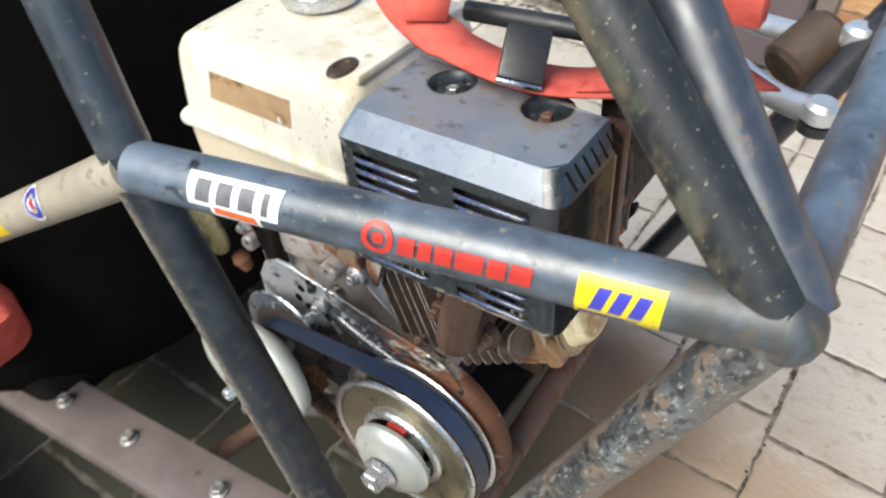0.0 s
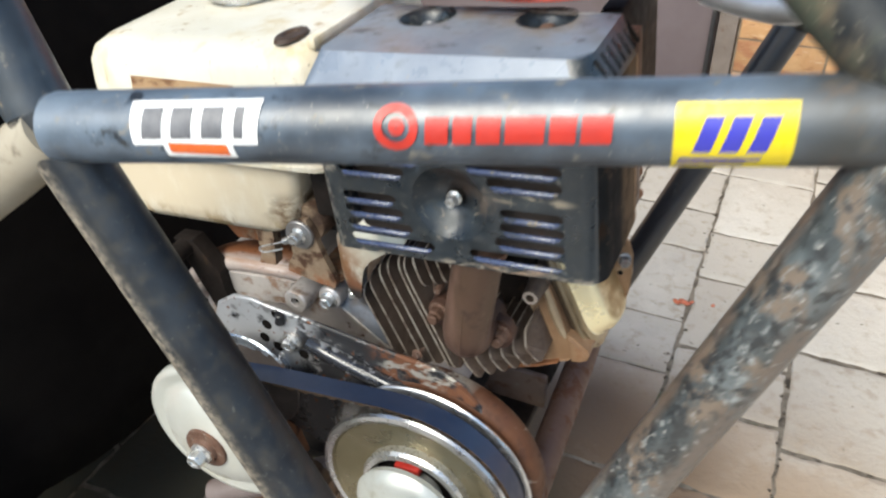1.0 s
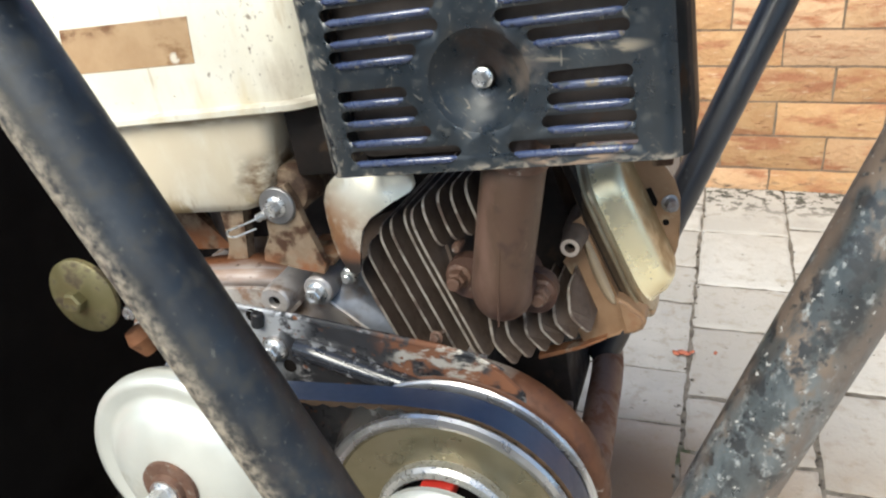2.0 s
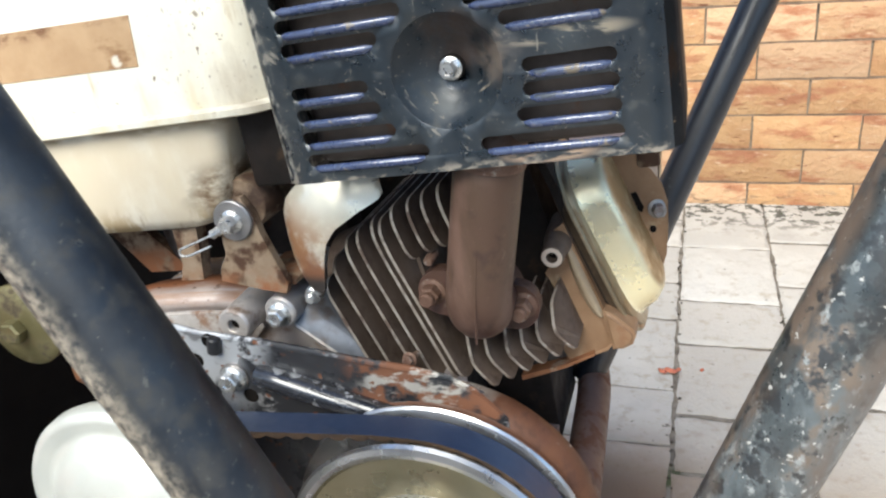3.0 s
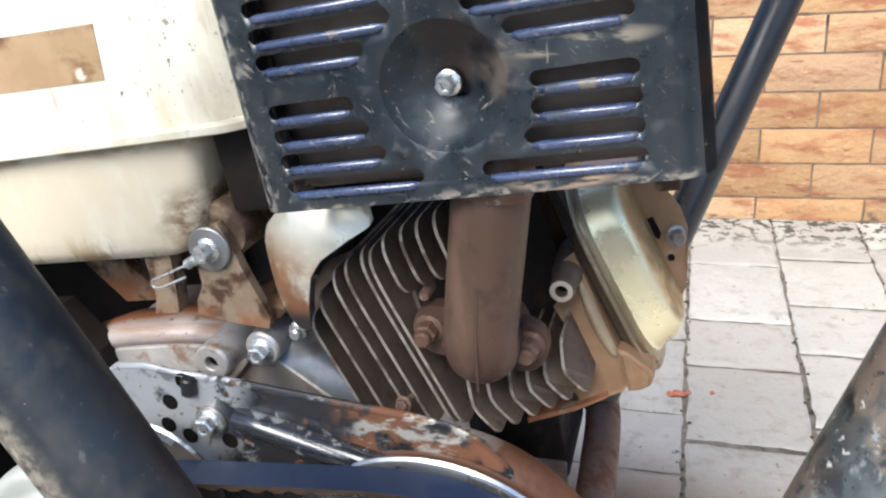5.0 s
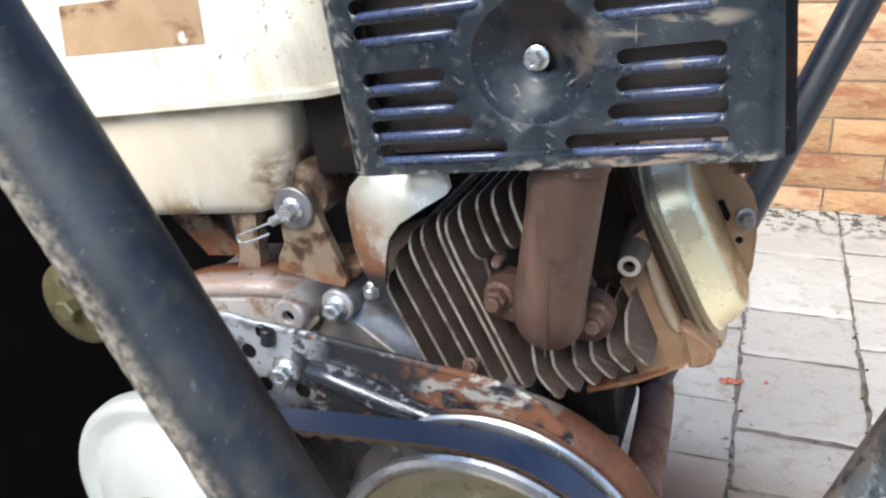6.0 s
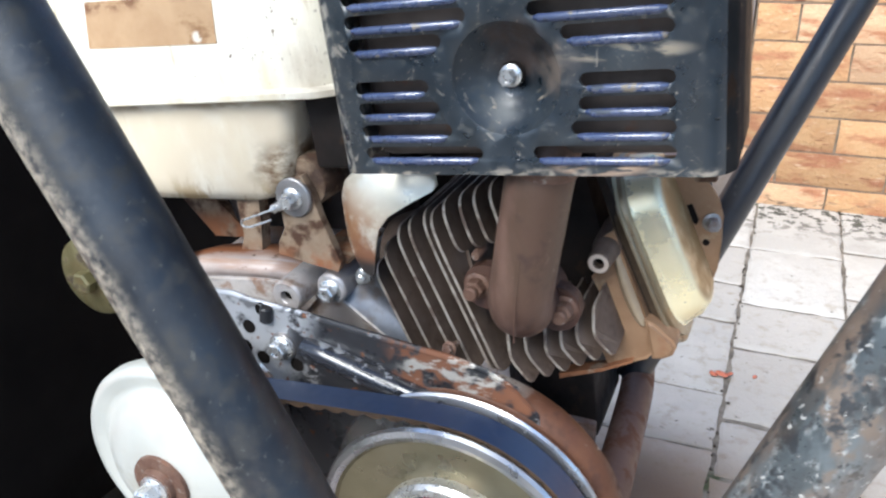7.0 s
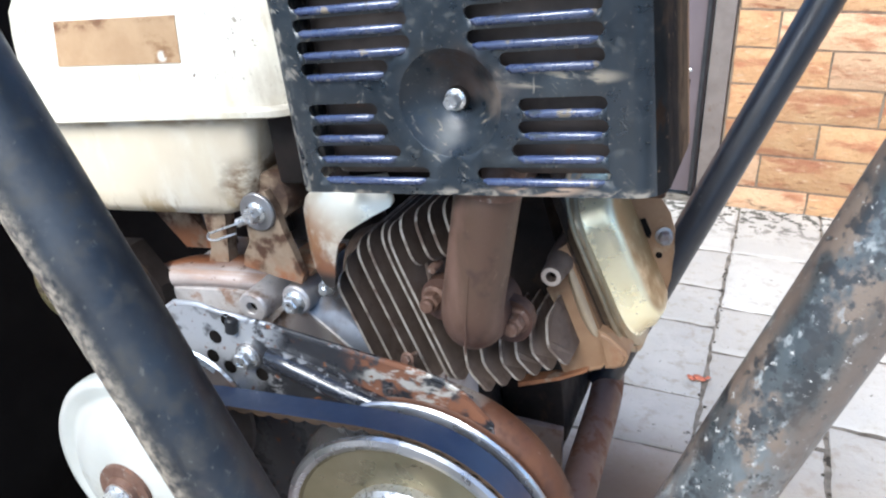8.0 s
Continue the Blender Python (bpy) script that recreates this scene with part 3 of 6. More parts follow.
def sweep(bm, pts, r, seg=16, radii=None):
    """A round tube along points."""
    pts = [Vector(p) for p in pts]
    rings, u = [], None
    for i, p in enumerate(pts):
        t = (pts[min(i + 1, len(pts) - 1)] - pts[max(i - 1, 0)]).normalized()
        if u is None:
            u = basis(t)[0]
        u = (u - t * u.dot(t)).normalized()
        v = t.cross(u)
        rr = radii[i] if radii else r
        rings.append([bm.verts.new(p + (u * math.cos(2 * math.pi * k / seg) + v * math.sin(2 * math.pi * k / seg)) * rr) for k in range(seg)])
    ring_faces(bm, rings)
    return bm


def arc_pts(points, radius, n=6):
    """A polyline with its corners rounded."""
    pts = [Vector(p) for p in points]
    out = [pts[0]]
    for a, b, c in zip(pts, pts[1:], pts[2:]):
        d1, d2 = (a - b).normalized(), (c - b).normalized()
        k = min(radius, (a - b).length * 0.49, (c - b).length * 0.49)
        p, q = b + d1 * k, b + d2 * k
        for i in range(n + 1):
            f = i / n
            out.append(p.lerp(b, f).lerp(b.lerp(q, f), f))
    return out + [pts[-1]]


def box(bm, lo, hi, bevel=0.0, seg=2):
    vs = [bm.verts.new((x, y, z)) for x in (lo[0], hi[0]) for y in (lo[1], hi[1]) for z in (lo[2], hi[2])]
    fs = [bm.faces.new([vs[i] for i in f]) for f in ((0, 1, 3, 2), (4, 6, 7, 5), (0, 4, 5, 1), (2, 3, 7, 6), (0, 2, 6, 4), (1, 5, 7, 3))]
    if bevel:
        es = {e for f in fs for e in f.edges}
        bmesh.ops.bevel(bm, geom=list(es), offset=bevel, segments=seg, affect="EDGES", profile=0.5)
    return bm


def slab(bm, loops, y0, y1, to3=None):
    """A flat plate with holes: 2D loops (x, z), the first is the outline, between depths y0 and y1."""
    to3 = to3 or (lambda x, z, y: (x, y, z))
    for y in (y0, y1):
        edges = []
        for loop in loops:
            vs = [bm.verts.new(to3(x, z, y)) for x, z in loop]
            edges += [bm.edges.new((vs[i], vs[(i + 1) % len(vs)])) for i in range(len(vs))]
            if y == y0:
                loop_store.append(vs)
            else:
                fs = loop_store.pop(0)
                for i in range(len(vs)):
                    j = (i + 1) % len(vs)
                    bm.faces.new((fs[i], fs[j], vs[j], vs[i]))
        bmesh.ops.triangle_fill(bm, edges=edges, use_beauty=True, use_dissolve=False)
    return bm


loop_store = []


def circle2(cx, cz, r, n=24, start=0.0, end=360.0):
    full = abs(end - start) >= 360
    return [(cx + r * math.cos(radians(start + (end - start) * i / (n if full else n - 1))), cz + r * math.sin(radians(start + (end - start) * i / (n if full else n - 1)))) for i in range(n)]


def capsule2(x0, x1, zc, h, n=5):
    r = h / 2
    return circle2(x1 - r, zc, r, n, -90, 90) + circle2(x0 + r, zc, r, n, 90, 270)


def rounded2(x0, z0, x1, z1, r, n=4):
    return (circle2(x1 - r, z1 - r, r, n, 0, 90) + circle2(x0 + r, z1 - r, r, n, 90, 180)
            + circle2(x0 + r, z0 + r, r, n, 180, 270) + circle2(x1 - r, z0 + r, r, n, 270, 360))


def front_rim(bm, y, offset, segments):
    """Rounds the rim of a plate's front face at depth y."""
    bm.normal_update()
    es = [e for e in bm.edges if e.verts[0].co.y < y + 1e-4 and e.verts[1].co.y < y + 1e-4 and len([f for f in e.link_faces if abs(f.normal.y) < 0.5]) == 1]
    bmesh.ops.bevel(bm, geom=es, offset=offset, segments=segments, affect="EDGES")


def hex_bolt(parent, at, axis, size, head, washer=0.0, mat=None, wmat=None, shank=0.01, name="bolt", label=""):
    """A flanged hexagon bolt: at is the face it sits on, axis points out of that face."""
    a = Vector(axis).normalized()
    p = Vector(at) + (a * 0.0022 if washer else Vector())
    bm = bmesh.new()
    lathe(bm, p - a * shank, a, [(size * 0.28, 0), (size * 0.28, shank)], 12)
    lathe(bm, p, a, [(size * 0.72, 0), (size * 0.72, size * 0.1), (size * 0.55, size * 0.2)], 20)
    lathe(bm, p + a * size * 0.18, a, [(size * 0.54, 0), (size * 0.54, head * 0.85), (size * 0.46, head), (size * 0.28, head), (size * 0.24, head * 0.9)], 6)
    b = part(name, bm, mat or M_ZINC, parent, label, smooth=25)
    if washer:
        bm = bmesh.new()
        lathe(bm, p - a * 0.0030, a, [(washer, 0), (washer, 0.0022), (washer * 0.94, 0.0030), (size * 0.3, 0.0030)], 28)
        part("washer", bm, wmat or M_ZINC, b)
    return b


# ---- setting: ground, brick wall, door ----
BRICK_H, BRICK_L, WALL_Y, DOOR_X = 0.086, 0.24, 1.4, 0.785


def ground_sheet():
    bm = bmesh.new()
    vs = [bm.verts.new(p) for p in ((-60, -60, -0.0032), (60, -60, -0.0032), (60, 60, -0.0032), (-60, 60, -0.0032))]
    bm.faces.new(vs)
    return tagged(part("ground", bm, M_JOINT), "dark sandy joint bed under the paving", "ground", kind="structure")


ground = ground_sheet()

wall = bmesh.new()
box(wall, (DOOR_X, WALL_Y + 0.009, -0.05), (5.2, WALL_Y + 0.11, 1.10))
brick_wall = tagged(part("wall_north", wall, M_MORTAR, smooth=0), "orange tan brick wall with recessed mortar", "wall", kind="structure")
wall = bmesh.new()
box(wall, (-3.56, WALL_Y + 0.009, -0.05), (-0.16, WALL_Y + 0.11, 1.10))
far_wall = tagged(part("wall_west", wall, M_MORTAR, smooth=0), "brick wall beyond the gate", "wall", kind="structure")

door = thing("gate_1", Matrix.Translation((DOOR_X, WALL_Y, 0)), "lilac grey sheet metal gate in a worn metal frame", "gate", kind="structure")
bm = bmesh.new()
box(bm, (-0.90, 0.030, 0.012), (-0.055, 0.072, 1.03), 0.003)
leaf = part("gate_leaf", bm, M_DOOR, door)
bm = bmesh.new()
box(bm, (-0.049, -0.004, 0.0), (-0.002, 0.1, 1.08), 0.004)
part("frame", bm, M_FRAME, door, "worn beige metal jamb")
bm = bmesh.new()
box(bm, (-0.945, -0.004, 0.0), (-0.905, 0.1, 1.08), 0.004)
part("frame", bm, M_FRAME, door)
bm = bmesh.new()
box(bm, (-0.905, -0.004, 1.035), (-0.05, 0.1, 1.08), 0.004)
part("frame", bm, M_FRAME, door)
bm = bmesh.new()
box(bm, (-0.069, 0.012, 0.012), (-0.058, 0.0285, 1.03), 0.002)
part("gate_seal", bm, M_BLACK, door, "black rubber seal")
for z in (0.33, 0.75):
    hex_bolt(leaf, (-0.095, 0.029, z), (0, -1, 0), 0.007, 0.002, shank=0.004, name="screw")


# Unseen east and south walls, added to close the yard and darken reflections.
wall = bmesh.new()
box(wall, (5.2, -3.29, -0.05), (5.3, WALL_Y + 0.11, 1.10))
south = bmesh.new()
box(south, (-6.0, -3.4, -0.05), (5.3, -3.3, 1.10))
tagged(part("wall_south", south, M_DOOR, smooth=0), "plain unseen wall added to darken reflections", "wall", kind="structure")
tagged(part("wall_east", wall, M_DOOR, smooth=0), "plain unseen side wall added to darken reflections", "wall", kind="structure")


# ---- kart frame ----
J_R = Vector((0.980, -0.305, 0.8116))
J_L = Vector((0.594, -0.377, 0.770))
J_B = Vector((0.794, -0.358, 0.300))
J_F = Vector((0.766, 0.105, 0.300))
R_TUBE = 0.0178

frame_thing = thing("kart_frame", Matrix.Identity(4), "black painted tubular buggy frame, scratched and muddy", "vehicle frame")


def tube_part(pts, r, mat, label="", name="tube", seg=40):
    """A tube with slight dents in its outline, capped at both ends."""
    fine = []
    for a, b in zip(pts, pts[1:]):
        a, b = Vector(a), Vector(b)
        n = max(2, int((b - a).length / 0.02))
        fine += [a.lerp(b, i / n) for i in range(n)]
    fine.append(Vector(pts[-1]))
    radii = [r * (1 + 0.012 * noise.noise(p * 18)) for p in fine]
    bm = bmesh.new()
    sweep(bm, fine, r, seg, radii)
    return part(name, bm, mat, frame_thing, label, smooth=40)


AX = (J_R - J_L).normalized()
crossbar = tube_part([J_L + AX * 0.002, J_R + AX * 0.002], 0.0180, M_BAR, "upper crossbar with racing stickers", "crossbar")
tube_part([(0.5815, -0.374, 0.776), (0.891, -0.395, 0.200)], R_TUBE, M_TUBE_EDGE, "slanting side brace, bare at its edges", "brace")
tube_part([(0.5815, -0.374, 0.776), (0.53, -0.363, 0.893), (0.20, -0.27, 1.53)], R_TUBE, M_TUBE, "rising roll cage tube", "cage_tube")
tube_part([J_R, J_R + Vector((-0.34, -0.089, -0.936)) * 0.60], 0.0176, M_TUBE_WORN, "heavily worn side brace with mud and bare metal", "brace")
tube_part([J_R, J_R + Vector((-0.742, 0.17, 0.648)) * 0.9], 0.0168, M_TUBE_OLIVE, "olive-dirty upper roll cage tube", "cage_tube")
tube_part([J_R + Vector((0.008, 0.012, 0.0)), J_R + Vector((0.008, 0.012, 0.0)) + Vector((-0.681, 0.31, 0.664)) * 0.9], 0.0168, M_TUBE_SHEEN, "second upper roll cage tube", "cage_tube")
tube_part([J_R + Vector((0.0, 0.0, -0.010)), (0.960, 0.262, 0.818)], R_TUBE, M_BAR, "top rail, greyed with dust and painted sheen", "rail")
tube_part([(1.045, 0.312, 0.975), J_F], 0.0160, M_TUBE_BACK, "clean satin black far brace", "brace")
tube_part([J_L, J_L + Vector((-0.817, -0.049, -0.575)) * 0.62], R_TUBE, M_CREAM, "cream oversprayed tube with round stickers", "rail")
bm = bmesh.new()
sweep(bm, arc_pts([(0.69, 0.17, 0.292), (0.766, 0.150, 0.300), (0.776, 0.09, 0.299), J_B + Vector((0.0, -0.02, -0.012))], 0.035, 8), 0.0165, 28)
part("rail", bm, M_RAIL, frame_thing, "rust-stained lower cross rail")
tube_part([(0.439, -0.311, 0.17), (0.477, -0.144, 0.17)], 0.0120, M_RAIL, "brown lower strut by the floor bar", "strut", 24)
# welded corner
bm = bmesh.new()
bmesh.ops.create_uvsphere(bm, u_segments=32, v_segments=20, radius=0.0205)
for v in bm.verts:
    v.co *= 1 + 0.03 * noise.noise(v.co * 160)
    v.co += J_R + Vector((0.002, 0.002, -0.003))
part("weld_joint", bm, M_BAR, frame_thing, "lumpy welded joint of the frame tubes", smooth=60)

# flat bottom bar with its bolts
bm = bmesh.new()
box(bm, (0.0, -0.040, -0.014), (0.70, 0.036, 0.014), 0.005)
bottom_bar = part("floor_bar", bm, M_FLAT, frame_thing, "mauve brown flat bar bolted along the kart floor")
bottom_bar.matrix_local = pose(0.10, -0.385, 0.190, 0, -8, 3)
for x in (0.02, 0.16, 0.285, 0.44):
    hex_bolt(bottom_bar, (x, 0.0, 0.014), (0, 0, 1), 0.016, 0.008, mat=M_CAST, shank=0.01)

mount = thing("engine_mount_plate", Matrix.Identity(4), "dusty brown steel engine mounting plate", "mounting plate")
bm = bmesh.new()
box(bm, (0.40, -0.018, 0.280), (0.757, -0.010, 0.327), 0.002)
part("plate", bm, M_MOUNT, mount)
# Added black sheet that stands in for the shade below the engine.
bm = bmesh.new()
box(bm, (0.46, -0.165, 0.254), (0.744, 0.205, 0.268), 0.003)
part("under_shade_sheet", bm, M_GREASE_SHADE, mount, "black sheet put in for the shade under the engine")


# ---- stickers on the crossbar ----
FRONT = Vector((0, -1, 0)) - AX * Vector((0, -1, 0)).dot(AX)
FRONT.normalize()
UPW = AX.cross(FRONT) if AX.cross(FRONT).z > 0 else FRONT.cross(AX)
BAR_P = Vector((0.77, -0.344, 0.789))
BAR_R = 0.0180
SHIFT = [0.0, 0.0]
ON = {"origin": J_L + AX * (BAR_P - J_L).dot(AX), "axis": AX, "front": FRONT, "up": UPW, "r": BAR_R}


def wrap(s, arc, lift):
    """A place on a tube: s along it, arc round it in metres from the front, lift off the paint."""
    s, arc = s + SHIFT[0], arc + SHIFT[1]
    a = arc / ON["r"]
    return ON["origin"] + ON["axis"] * s + (ON["front"] * math.cos(a) + ON["up"] * math.sin(a)) * (ON["r"] * 1.014 + lift)


def wrapped_quad(bm, corners, lift, n=8):
    """corners: (s, arc) of bottom left, bottom right, top right, top left."""
    grid = []
    for i in range(n + 1):
        f = i / n
        row = []
        for k in range(n + 1):
            g = k / n
            s = (1 - f) * ((1 - g) * corners[0][0] + g * corners[1][0]) + f * ((1 - g) * corners[3][0] + g * corners[2][0])
            a = (1 - f) * ((1 - g) * corners[0][1] + g * corners[1][1]) + f * ((1 - g) * corners[3][1] + g * corners[2][1])
            row.append(bm.verts.new(wrap(s, a, lift)))
        grid.append(row)
    for i in range(n):
        for k in range(n):
            bm.faces.new((grid[i][k], grid[i][k + 1], grid[i + 1][k + 1], grid[i + 1][k]))


def wrapped_ring(bm, cs, ca, r0, r1, lift, squash=1.0, n=28, shear=0.0):
    a = [(cs + (r1 * math.cos(2 * math.pi * i / n)), ca + squash * r1 * math.sin(2 * math.pi * i / n)) for i in range(n)]
    b = [(cs + (r0 * math.cos(2 * math.pi * i / n)), ca + squash * r0 * math.sin(2 * math.pi * i / n)) for i in range(n)]
    va = [bm.verts.new(wrap(s + shear * (z - ca), z, lift)) for s, z in a]
    vb = [bm.verts.new(wrap(s + shear * (z - ca), z, lift)) for s, z in b]
    for i in range(n):
        j = (i + 1) % n
        bm.faces.new((va[i], va[j], vb[j], vb[i]))


def wrapped_bar(bm, s0, a0, s1, a1, lift, shear=0.0):
    wrapped_quad(bm, [(s0 + shear * a0, a0), (s1 + shear * a0, a0), (s1 + shear * a1, a1), (s0 + shear * a1, a1)], lift, 6)


def sticker(name, label, base, prints):
    ob = thing(name, Matrix.Identity(4), label, "sticker", "stickers on the tubes")
    if base:
        bm = bmesh.new()
        for q in base[1]:
            wrapped_quad(bm, q, 0.0003, 10)
        part("backing", bm, base[0], ob)
    for mat, draw in prints:
        bm = bmesh.new()
        draw(bm)
        part("print", bm, mat, ob)
    return ob


def bar_print(mat, s0, a0, s1, a1, lift, shear):
    """One printed bar of a sticker."""
    return mat, lambda bm: wrapped_bar(bm, s0, a0, s1, a1, lift, shear)


def ring_print(mat, *ring):
    """One printed ring or dot of a sticker."""
    return mat, lambda bm: wrapped_ring(bm, *ring)


SHIFT[:] = [0.011, 0.005]
sticker("sticker", "white cut-out racing sticker with grey and orange marks", (M_WHITE, [
    [(-0.134, -0.006), (-0.069, -0.006), (-0.066, 0.0150), (-0.134, 0.0150)], [(-0.118, -0.0125), (-0.082, -0.0135), (-0.082, -0.006), (-0.118, -0.006)]]),
    [bar_print(M_GREYINK, s, -0.0030, s + (0.0105 if s < -0.09 else 0.0045), 0.0110, 0.0006, 0.12) for s in (-0.128, -0.1125, -0.0965, -0.0800)] + [(M_ORANGE, lambda bm: wrapped_quad(bm, [(-0.115, -0.0098), (-0.085, -0.0118), (-0.085, -0.0058), (-0.115, -0.0048)], 0.0006))])
SHIFT[:] = [0.004, 0.006]
sticker("sticker", "red cut vinyl emblem and word marks on black tube", None,
        [ring_print(M_REDINK, 0.0035, 0.0005, 0.0062, 0.0100, 0.0004, 1.0), ring_print(M_REDINK, 0.0040, 0.0005, 0.0005, 0.0036, 0.0004, 1.0)]
        + [bar_print(M_REDINK, s, -0.0068, s + w, 0.0042, 0.0004, 0.1) for s, w in ((0.0165, 0.0100), (0.0285, 0.0080), (0.0385, 0.0100), (0.0505, 0.0160), (0.0685, 0.0105), (0.0810, 0.0120))])
SHIFT[:] = [0.0, 0.001]
sticker("sticker", "yellow rectangular sticker with slanted blue marks", (M_YELLOW, [[(0.1190, -0.0150), (0.1620, -0.0150), (0.1640, 0.0140), (0.1205, 0.0140)]]),
        [bar_print(M_BLUE, s, -0.0055, s + 0.0066, 0.0085, 0.0006, 0.35) for s in (0.1285, 0.1385, 0.1485)]
        + [bar_print(M_BLUE, 0.1250, -0.0098, 0.1550, -0.0082, 0.0006, 0.35), bar_print(M_BLUE, 0.1250, -0.0122, 0.1500, -0.0110, 0.0006, 0.35)])


# stickers on the cream tube
HX = Vector((-0.817, -0.049, -0.575)).normalized()
HF = Vector((0.15, -1, 0.25))
HF = (HF - HX * HF.dot(HX)).normalized()
HU = HF.cross(HX) if HF.cross(HX).z > 0 else HX.cross(HF)
ON.update(origin=J_L, axis=HX, front=HF, up=HU, r=R_TUBE)
SHIFT[:] = [0.0, 0.0]
sticker("sticker", "round white sticker with a blue ring and red heart", None, [
    (M_WHITE, lambda bm: wrapped_ring(bm, 0.141, 0.004, 0.0004, 0.0150, 0.0004)),
    (M_BLUE, lambda bm: wrapped_ring(bm, 0.141, 0.004, 0.0085, 0.0125, 0.0008)),
    (M_REDINK, lambda bm: wrapped_ring(bm, 0.141, 0.004, 0.0004, 0.0040, 0.0008))])
sticker("sticker", "yellow sticker with dark marks on the cream tube", (M_YELLOW, [[(0.222, -0.013), (0.285, -0.013), (0.285, 0.014), (0.222, 0.014)]]),
        [(M_GREYINK, lambda bm: wrapped_bar(bm, 0.232, -0.006, 0.275, 0.006, 0.0006))])


# ---- engine ----
ENG = pose(0.755, -0.251, 0.692, 0, -6, 0)
engine = thing("engine", ENG, "small single-cylinder petrol engine, rust-stained and muddy", "engine")
CRANK = (-0.202, -0.205)
CA, SA = math.cos(radians(19)), math.sin(radians(19))


def cyl3(b, y, a):
    """Cylinder frame to engine frame: a along the bore, b across it, y in depth."""
    return (CRANK[0] + a * CA - b * SA, y, CRANK[1] + a * SA + b * CA)


def solidify(ob, t, offset=1.0):
    mod = ob.modifiers.new("thickness", "SOLIDIFY")
    mod.thickness, mod.offset = t, offset
    return ob


def smooth_line(pts, n=6):
    """An open line through points, rounded between them."""
    out = []
    for i in range(len(pts) - 1):
        p0, p1, p2, p3 = (Vector(pts[max(0, min(len(pts) - 1, k))]) for k in (i - 1, i, i + 1, i + 2))
        for j in range(n):
            f = j / n
            out.append(tuple(0.5 * (2 * p1 + (p2 - p0) * f + (2 * p0 - 5 * p1 + 4 * p2 - p3) * f * f + (3 * p1 - p0 - 3 * p2 + p3) * f ** 3)))
    return out + [tuple(pts[-1])]


def resampled(pts, step):
    out = []
    n = len(pts)
    for i in range(n):
        a, b = Vector(pts[i]), Vector(pts[(i + 1) % n])
        k = max(1, int((b - a).length / step))
        out += [tuple(a.lerp(b, j / k)) for j in range(k)]
    return out


# muffler with its slotted guard
ROWS_Z = [0.0590, 0.0492, 0.0388, 0.0284, 0.0180, -0.0020, -0.0122, -0.0228, -0.0338]
LEFT_END = [-0.015, -0.015, -0.015, -0.015, -0.028, -0.037, -0.033, -0.028, -0.014]
RIGHT_START = [0.012, 0.012, 0.012, 0.012, 0.026, 0.033, 0.032, 0.028, 0.010]
SLOTS = [(-0.076, x1, z) for x1, z in zip(LEFT_END, ROWS_Z)] + [(x0, 0.0725, z) for x0, z in zip(RIGHT_START, ROWS_Z)]
G_L, G_R, G_B, G_T, G_Y = -0.0905, 0.0945, -0.0445, 0.0705, -0.004
TOP_Z = 0.0870


def guard_mesh():
    bm = bmesh.new()
    front = [(-0.083, G_B), (0.0815, G_B), (0.0815, G_T), (-0.083, G_T)]
    loops = [front] + [capsule2(x0, x1, z, 0.0064) for x0, x1, z in SLOTS] + [circle2(0.0, -0.0005, 0.0252, 40)]
    edges = []
    for loop in loops:
        vs = [bm.verts.new((x, G_Y, z)) for x, z in loop]
        edges += [bm.edges.new((vs[i], vs[(i + 1) % len(vs)])) for i in range(len(vs))]
    bmesh.ops.triangle_fill(bm, edges=edges, use_beauty=True)
    # the plan of the shell: left side, rounded corner, (front), rounded corner, right side
    left = [(G_L, 0.085), (G_L, 0.004)] + [(-0.083 - 0.0075 * math.cos(radians(a)), 0.0040 - 0.0080 * math.sin(radians(a))) for a in (15, 30, 45, 60, 75)] + [(-0.083, G_Y)]
    right = [(0.0815, G_Y)] + [(0.0815 + 0.013 * math.sin(radians(a)), 0.009 - 0.013 * math.cos(radians(a))) for a in (15, 30, 45, 60, 75, 90)] + [(G_R, 0.070)]

    def upper(x, y, k):
        if k == 0:
            return (x, y, G_B)
        if k == 1:
            return (x, y, G_T)
        inset = 0.93 if x < 0 else 0.88
        return (x * inset, 0.0115 + (y + 0.004) * 0.97, TOP_Z + 0.02 * (y + 0.004))

    for chain in (left, right, [(-0.083, G_Y), (0.0815, G_Y)]):
        rows = [[bm.verts.new(upper(x, y, k)) for x, y in chain] for k in range(3)]
        for k in range(2):
            if k == 0 and len(chain) == 2:
                continue
            for i in range(len(chain) - 1):
                bm.faces.new((rows[k][i], rows[k][i + 1], rows[k + 1][i + 1], rows[k + 1][i]))
    # the top, with two round wells
    rim = [upper(x, y, 2) for x, y in left + right]
    edges = []
    vs = [bm.verts.new(p) for p in rim]
    edges += [bm.edges.new((vs[i], vs[(i + 1) % len(vs)])) for i in range(len(vs))]
    for cx, cy in ((-0.040, 0.0755), (0.040, 0.0755)):
        ws = [bm.verts.new((x, y, TOP_Z + 0.02 * (y - 0.0115))) for x, y in circle2(cx, cy, 0.019, 24)]
        edges += [bm.edges.new((ws[i], ws[(i + 1) % 24])) for i in range(24)]
    bmesh.ops.triangle_fill(bm, edges=edges, use_beauty=True)
    bmesh.ops.remove_doubles(bm, verts=bm.verts, dist=0.0002)
    bm.normal_update()
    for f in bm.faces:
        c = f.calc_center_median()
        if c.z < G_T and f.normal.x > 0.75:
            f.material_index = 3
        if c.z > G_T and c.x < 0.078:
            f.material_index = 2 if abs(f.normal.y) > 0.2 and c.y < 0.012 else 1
    return bm


